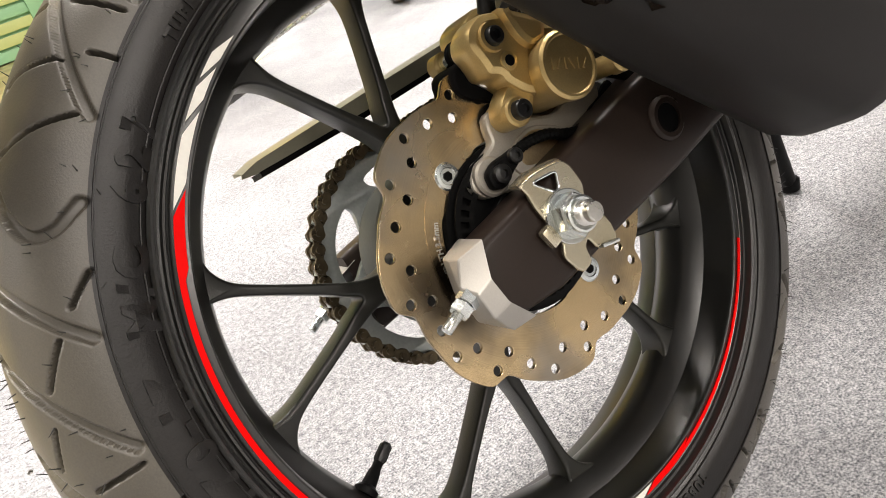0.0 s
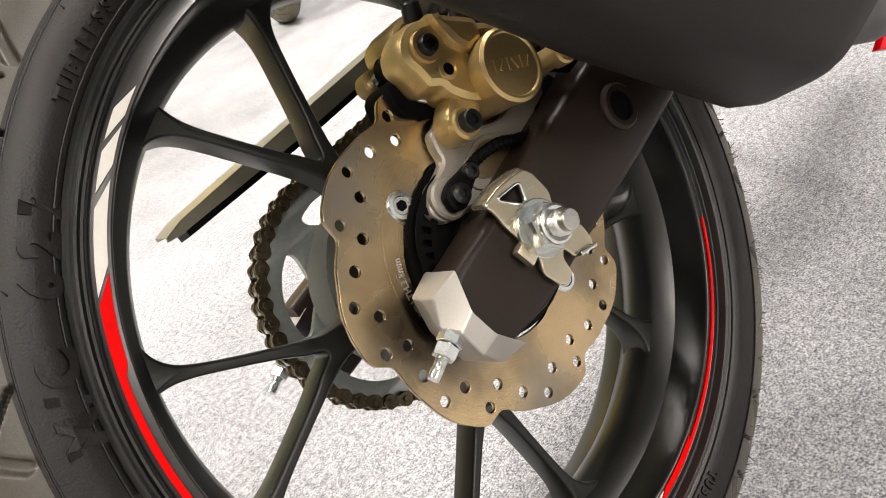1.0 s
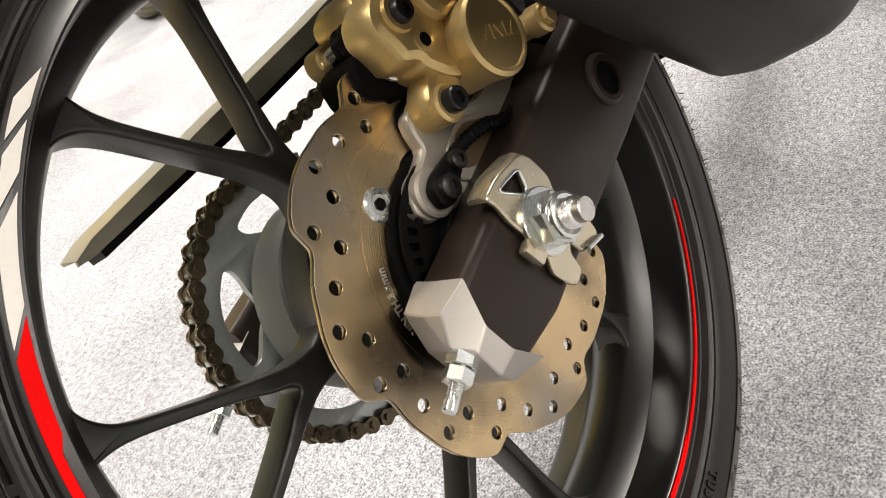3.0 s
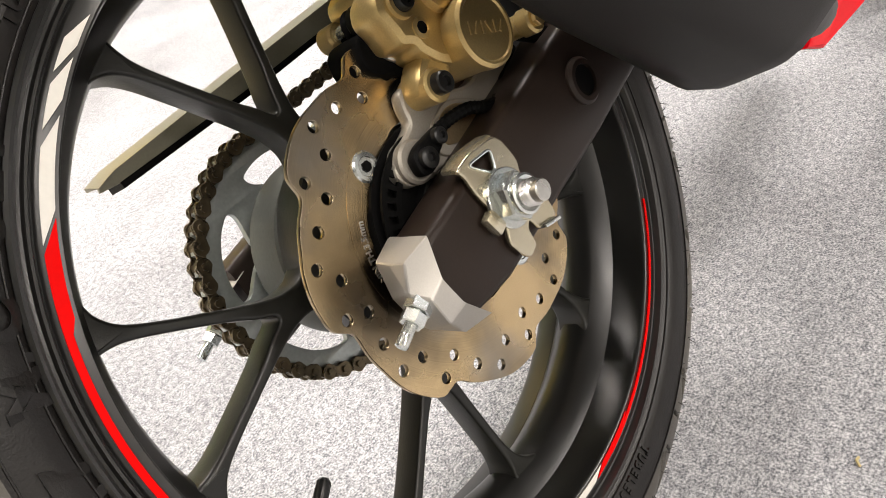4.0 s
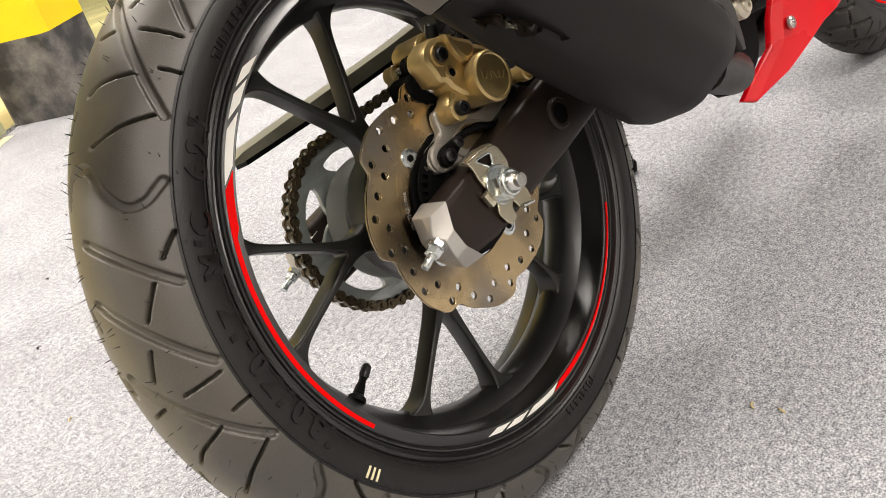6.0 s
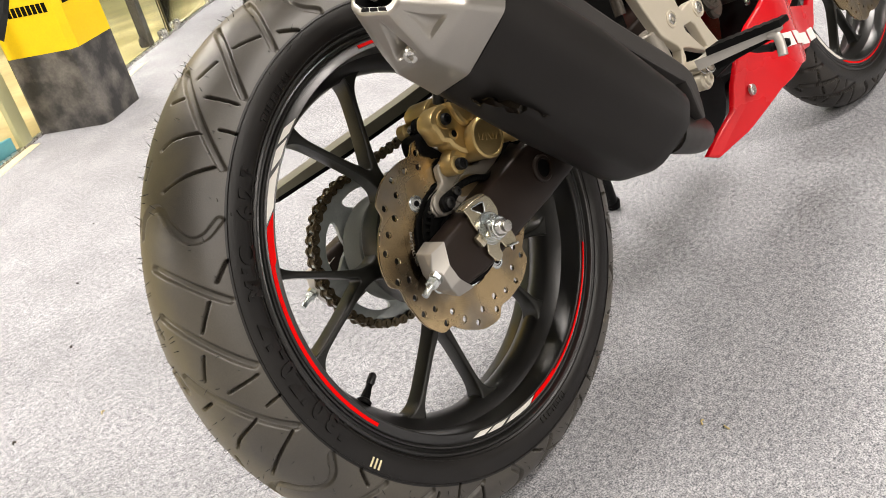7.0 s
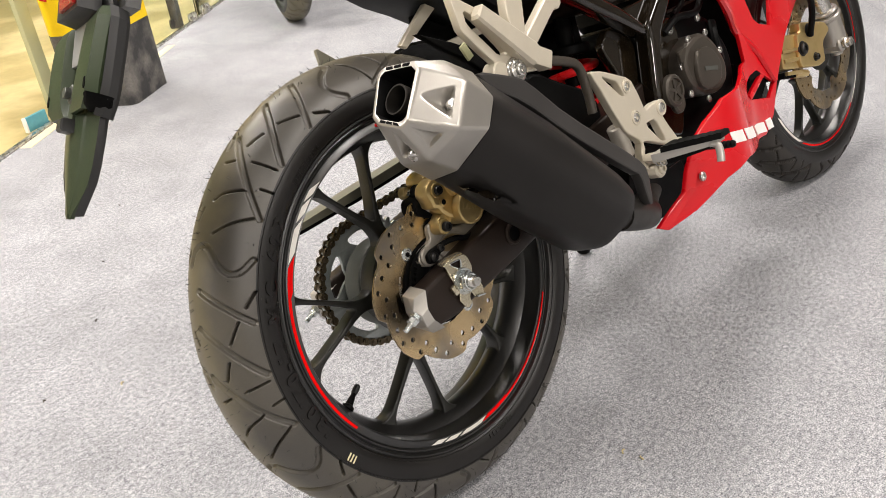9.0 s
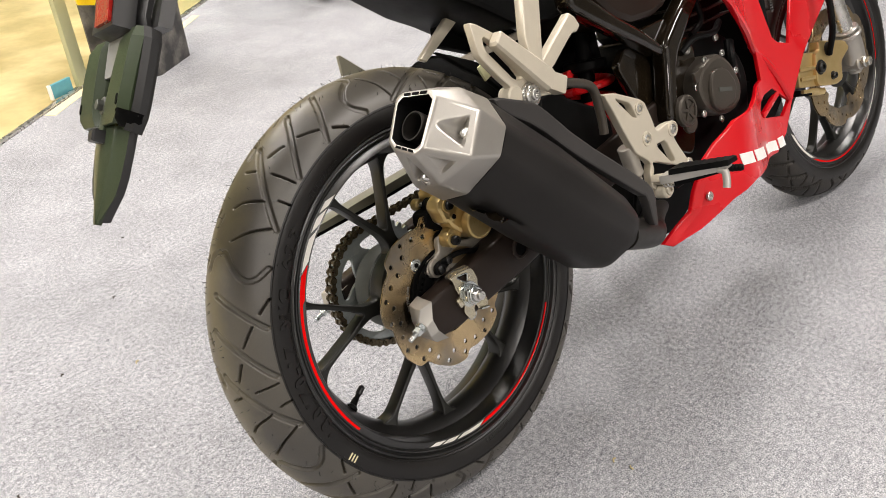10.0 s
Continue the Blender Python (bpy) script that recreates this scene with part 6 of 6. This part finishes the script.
part("fork_bottom", join(tube(curve([fpt(0.006, -0.056, -0.024), fpt(0.004, -0.056, 0.0), fpt(0.000, -0.056, 0.03), fpt(-0.010, -0.056, 0.064)], 5), [0.012] * 2 + [0.019] * 3 + [0.025] * 11, 20), cyl(fpt(0, -0.03, 0), fpt(0, -0.076, 0), 0.018, bev=0.003)), M_CAP, leg, "silver cast fork bottom")
part("fork_seal", join(cyl(fpt(-0.008, -0.056, 0.060), fpt(-0.012, -0.056, 0.070), 0.0290, bev=0.003), cyl(fpt(-0.013, -0.056, 0.073), fpt(-0.016, -0.056, 0.081), 0.0265, bev=0.003)), M_CAP, leg)
part("axle_end", join(cyl(fpt(0, -0.07, 0), fpt(0, -0.086, 0), 0.012, bev=0.002), hexa(fpt(0, -0.084, 0), fpt(0, -0.094, 0), 0.010)), M_STEEL, leg, "bright front axle end")
fcal = part("front_caliper", moved(plate([rounded([(-0.1482, 0.0869), (-0.0420, 0.0610), (-0.0250, 0.0400), (-0.0646, 0.0214), (-0.0685, -0.0176), (-0.0957, -0.0210), (-0.1274, -0.0142), (-0.1726, -0.0010), (-0.1660, 0.0630), (-0.1486, 0.0660)], 1, cut=0.14)], -0.066, -0.044, 0.003), FQ), M_GOLD, bike, "gold two piston front caliper")
part("inner_half", moved(plate([rounded([(-0.1928, 0.0739), (-0.1430, 0.0640), (-0.1600, -0.0060), (-0.2276, 0.0100), (-0.2251, 0.0392), (-0.2226, 0.0620)], 1, cut=0.1)], -0.058, -0.008, 0.004), FQ), M_GOLD, fcal, "gold piston block")
for z0, dz in ((0.046, 0.010), (0.026, 0.010), (0.000, 0.012)):
    part("rib", moved(bar((-0.222, -0.058, z0), (-0.166, -0.060, z0 - dz), 0.008, 0.008, 0.002, hint=(0, 1, 0)), FQ), M_GOLD, fcal)
for x, z, r in ((-0.1159, 0.0620, 0.0105), (-0.1530, 0.0323, 0.0120), (-0.1080, 0.0020, 0.0070)):
    part("caliper_bolt", moved(turned((x, -0.064, z), (0, -1, 0), [(0, r * 1.35), (0.003, r * 1.3), (0.003, r), (0.008, r), (0.010, r * 0.75), (0.010, r * 0.45), (0.006, r * 0.4)]), FQ), M_BOLT, fcal, "black caliper bolt")
# solid black bar in place of the darkness between the pads
part("pad_gap", moved(bar((-0.225, -0.03, -0.002), (-0.150, -0.03, -0.020), 0.05, 0.012, 0.002), FQ), M_HOLE, fcal, "black bar for the dark pad gap")
part("caliper_pin", moved(join(cyl((-0.180, -0.05, -0.012), (-0.140, -0.05, -0.022), 0.0085, bev=0.002), hexa((-0.140, -0.05, -0.022), (-0.128, -0.05, -0.025), 0.0080)), FQ), M_GOLD, fcal)
part("front_hose", tube(curve([fpt(-0.12, -0.07, 0.05), fpt(-0.13, -0.09, 0.11), fpt(-0.12, -0.08, 0.2), fpt(-0.18, -0.07, 0.36)], 6), 0.0065, 10), M_BLACK, bike, "black front brake hose")

part("front_mudguard", moved(plate([rounded([(-0.005, 0.15), (0.005, 0.09), (0.030, 0.05), (0.045, 0.09), (0.040, 0.17), (0.02, 0.30), (-0.06, 0.33), (-0.06, 0.24)], 1)], -0.030, -0.022, 0.002), FQ), M_RED, bike, "red front mudguard end")
part("mudguard_arch", moved(lathe([(0.312, 0.0), (0.316, 0.04), (0.312, 0.08), (0.309, 0.08), (0.312, 0.04), (0.309, 0.0)], 24, 0, 20, 130), FQ), M_RED, bike)

# side stand
foot = np.array((LEAN_M.inverted() @ Vector((0.600, 0.171, 0.012)))[:])
stand = part("side_stand", tube([np.array((0.46, 0.14, 0.0)), foot * 0.5 + np.array((0.46, 0.14, 0.0)) * 0.5, foot], [0.013, 0.012, 0.011], 14), M_BLACK, bike, "black tubular side stand")
part("stand_foot", moved(cyl((0, 0, -0.008), (0, 0, 0.012), 0.0135, bev=0.003), Matrix.Translation(Vector(foot)) @ pose(0, 0, -0.002, 19.36)), M_BLACK, stand)
part("stand_spring", tube([np.array((0.47, 0.125, -0.01)) + t * (foot - np.array((0.46, 0.14, 0.0))) * 0.5 + 0.007 * np.array((math.cos(60 * t), math.sin(60 * t), 0)) for t in np.linspace(0, 1, 120)], 0.0015, 6), M_ZINC, stand)

# ---- rear fender with the plate carrier, hanging behind the wheel ----
FA, FH, FE, FO = np.array((-0.515, 0, -0.857)), np.array((0, -1.0, 0)), np.array((-0.857, 0, 0.515)), np.array((-0.262, 0.038, 0.430))


def fp(a, h, e):
    """A place on the fender: a down along it, h to its right, e out to the rear."""
    return FO + FA * a + FH * h + FE * e


def sheet(rows, thick=0.004):
    """A bent shell through rows of (a, h, e), thickened inwards."""
    n = len(rows[0])
    outer = np.array([[fp(*p) for p in r] for r in rows])
    inner = np.array([[fp(p[0], p[1] * 0.96, p[2] - thick) for p in r] for r in rows])
    pts = np.concatenate([outer.reshape(-1, 3), inner.reshape(-1, 3)])
    k, m = len(rows), len(rows) * n
    faces = []
    for i in range(k - 1):
        for q in range(n - 1):
            a = i * n + q
            faces += [(a, a + 1, a + n + 1, a + n), (m + a, m + a + n, m + a + n + 1, m + a + 1)]
    edge = [q for q in range(n)] + [i * n + n - 1 for i in range(1, k)] + [(k - 1) * n + q for q in range(n - 2, -1, -1)] + [i * n for i in range(k - 2, 0, -1)]
    faces += [(edge[i], edge[(i + 1) % len(edge)], m + edge[(i + 1) % len(edge)], m + edge[i]) for i in range(len(edge))]
    return pts, faces


# lower flap: a keel in the middle, a fold on each half
flap_rows = []
for a, w, ec, ee in ((0.100, 0.057, 0.006, -0.004), (0.135, 0.053, 0.006, -0.004), (0.160, 0.048, 0.005, -0.005), (0.176, 0.040, 0.004, -0.005), (0.192, 0.022, 0.003, -0.003), (0.204, 0.009, 0.002, -0.001), (0.209, 0.005, 0.001, -0.001)):
    flap_rows.append([(a, -w, ee), (a, -w * 0.52, ee * 0.2 + ec * 0.25), (a, -w * 0.46, ee * 0.2 + ec * 0.5), (a, -0.003, ec), (a, 0.003, ec), (a, w * 0.46, ee * 0.2 + ec * 0.5), (a, w * 0.52, ee * 0.2 + ec * 0.25), (a, w, ee)])
fen = part("rear_fender", sheet(flap_rows), M_GREEN, bike, "dark green plastic rear fender with plate carrier", sharp=14)
for sg in (-1, 1):
    # wings with their outer walls, side walls of the flap, arms up to the tail
    part("wing", sheet([[(a, sg * h0, e + 0.001), (a, sg * (h0 + 0.006), e + 0.010), (a, sg * (h1 - 0.010), e + 0.011), (a, sg * h1, e + 0.002)] for a, h0, h1, e in ((0.008, 0.028, 0.074, -0.004), (0.020, 0.026, 0.080, 0.001), (0.050, 0.022, 0.079, 0.003), (0.084, 0.016, 0.075, 0.004), (0.097, 0.012, 0.071, 0.003), (0.106, 0.006, 0.058, 0.001))]), M_GREEN, fen, "raised green wing", sharp=20)
    part("wing_wall", sheet([[(a, sg * h, 0.003), (a + 0.001, sg * (h + 0.003), -0.004), (a + 0.002, sg * (h + 0.001), -0.012)] for a, h in ((0.008, 0.074), (0.020, 0.080), (0.050, 0.079), (0.084, 0.075), (0.097, 0.071), (0.112, 0.058))]), M_FENDARK, fen, "dark side wall", sharp=20)
    part("flap_wall", sheet([[(a, sg * w, -0.004), (a - 0.001, sg * (w + 0.0005), -0.009)] for a, w in ((0.108, 0.0562), (0.135, 0.053), (0.160, 0.048), (0.176, 0.040), (0.192, 0.022), (0.206, 0.007))]), M_FENDARK, fen, "dark side wall of the flap")
    part("tail_arm", loft([[fp(a, sg * (h - 0.012), e - 0.008), fp(a, sg * (h + 0.012), e - 0.008), fp(a, sg * (h + 0.014), e - 0.022), fp(a, sg * (h - 0.012), e - 0.022)] for a, h, e in ((0.006, 0.064, -0.002), (-0.02, 0.060, -0.004), (-0.075, 0.055, -0.010), (-0.14, 0.050, -0.02))]), M_FENDARK, fen, "black arm to the tail")
    part("slot", loft([[fp(0.084 + 0.0058 * math.sin(t), sg * 0.061 + 0.0030 * math.cos(t), e) for t in np.linspace(0, 6.283, 15)[:-1]] for e in (0.0125, 0.0155)]), M_HOLE, fen)
# the undercut's shadow below the right wing, laid on as a black sheet
part("shadow_gap", sheet([[(0.094, 0.061, 0.0150), (0.093, 0.067, 0.0145), (0.095, 0.0750, 0.003), (0.096, 0.0755, -0.008)], [(0.103, 0.056, 0.0120), (0.103, 0.062, 0.0115), (0.103, 0.0705, 0.002), (0.104, 0.0705, -0.008)], [(0.109, 0.054, 0.0065), (0.109, 0.057, 0.005), (0.108, 0.0620, -0.002), (0.108, 0.0620, -0.008)]], 0.003), M_HOLE, fen, "black sheet for the shade under the wing")
part("yoke", sheet([[(a, -0.060, e - 0.006), (a, -0.045, e), (a, 0.045, e), (a, 0.060, e - 0.006)] for a, e in ((-0.050, 0.002), (-0.006, 0.004), (0.010, 0.000))], 0.006), M_FENDARK, fen, "dark yoke above the wings")
part("centre_panel", sheet([[(a, -0.031, e), (a, -0.012, e + 0.001), (a, 0.012, e + 0.001), (a, 0.031, e)] for a, e in ((-0.010, -0.006), (0.052, -0.002), (0.060, -0.003), (0.106, 0.003))]), M_OLIVE, fen, "recessed olive brown middle panel")
# lighter grey sheet paints the reflection seen in the upper recess
part("recess_sheen", sheet([[(a, -0.024, e), (a, 0.022, e)] for a, e in ((0.012, 0.006), (0.052, 0.0055))], 0.003), M_REFLECTED_GREY, fen, "grey sheet with the reflection in the upper recess")
part("carrier_window", sheet([[(a, -0.026, e), (a, 0.022, e)] for a, e in ((-0.052, 0.006), (0.009, 0.0075))], 0.003), M_ENGINE, fen, "dark plate window")
part("boss", loft([[fp(a, h, e) for a, h in ((0.074, -0.009), (0.074, 0.009), (0.112, 0.008), (0.112, -0.008))] for e in (0.0, 0.008)]), M_GREEN, fen)
part("fender_bolt", join(cyl(fp(0.084, 0, 0.006), fp(0.084, 0, 0.0105), 0.0098, bev=0.001), hexa(fp(0.084, 0, 0.010), fp(0.084, 0, 0.0165), 0.0060)), M_DRUM, fen, "steel hexagon bolt and washer")
part("peg_stub", loft([[fp(a, h, e) for a, h in ((0.110 + g, -0.0085 + g), (0.110 + g, 0.0085 - g), (0.124 - g, 0.0085 - g), (0.124 - g, -0.0085 + g))] for e, g in ((0.0, 0.0), (0.016, 0.0005), (0.018, 0.002))]), M_FENDARK, fen, "square black rubber stop")
refl = part("reflector", sheet([[(a, 0.000, e), (a, 0.044, e)] for a, e in ((-0.045, 0.032), (0.006, 0.029))], 0.006), M_REFLECT, fen, "red rear reflector")
part("reflector_frame", sheet([[(a, -0.022, e - 0.012), (a, -0.019, e), (a, 0.048, e), (a, 0.051, e - 0.014)] for a, e in ((-0.060, 0.028), (0.010, 0.025), (0.012, 0.010))], 0.008), M_FENDARK, fen, "black reflector frame")
part("plate_lamp", moved(rbox(0.03, 0.02, 0.02, 0.005), Matrix.Translation(Vector(fp(-0.035, -0.045, -0.004)))), M_WHITE, fen, "small pale number plate lamp")

# ---- what stands round the motorcycle ----
# other machines at the back of the carpet, of which only wheels come into view
def far_machine(label, m, guard=False):
    hold = holder("parked_motorcycle", label, "motorcycle", m, "parked motorcycles")
    ty = new("tyre", tyre.data)
    ty.parent = hold
    wheel = part("rim", lathe(RIM_PROFILE, 64), M_RIM, hold)
    for k in range(5):
        part("spoke", spoke_pair(72 * k), M_SPOKE, wheel, sharp=40)
    part("axle", cyl((0, -0.04, 0), (0, 0.14, 0), 0.05, bev=0.004), M_ENGINE, hold)
    if guard:
        part("mudguard", lathe([(0.318, 0.0), (0.324, 0.05), (0.318, 0.10), (0.314, 0.10), (0.320, 0.05), (0.314, 0.0)], 30, 0, 40, 190), M_RED, hold, "red mudguard")
    return hold


far_machine("another parked motorcycle with black wheels on the carpet", pose(1.70, 2.53, 0.3075, 0, 0, 66))
far_machine("parked motorcycle with a red mudguard and black wheel", pose(2.50, 0.66, 0.297, 0, 0, 20), True)
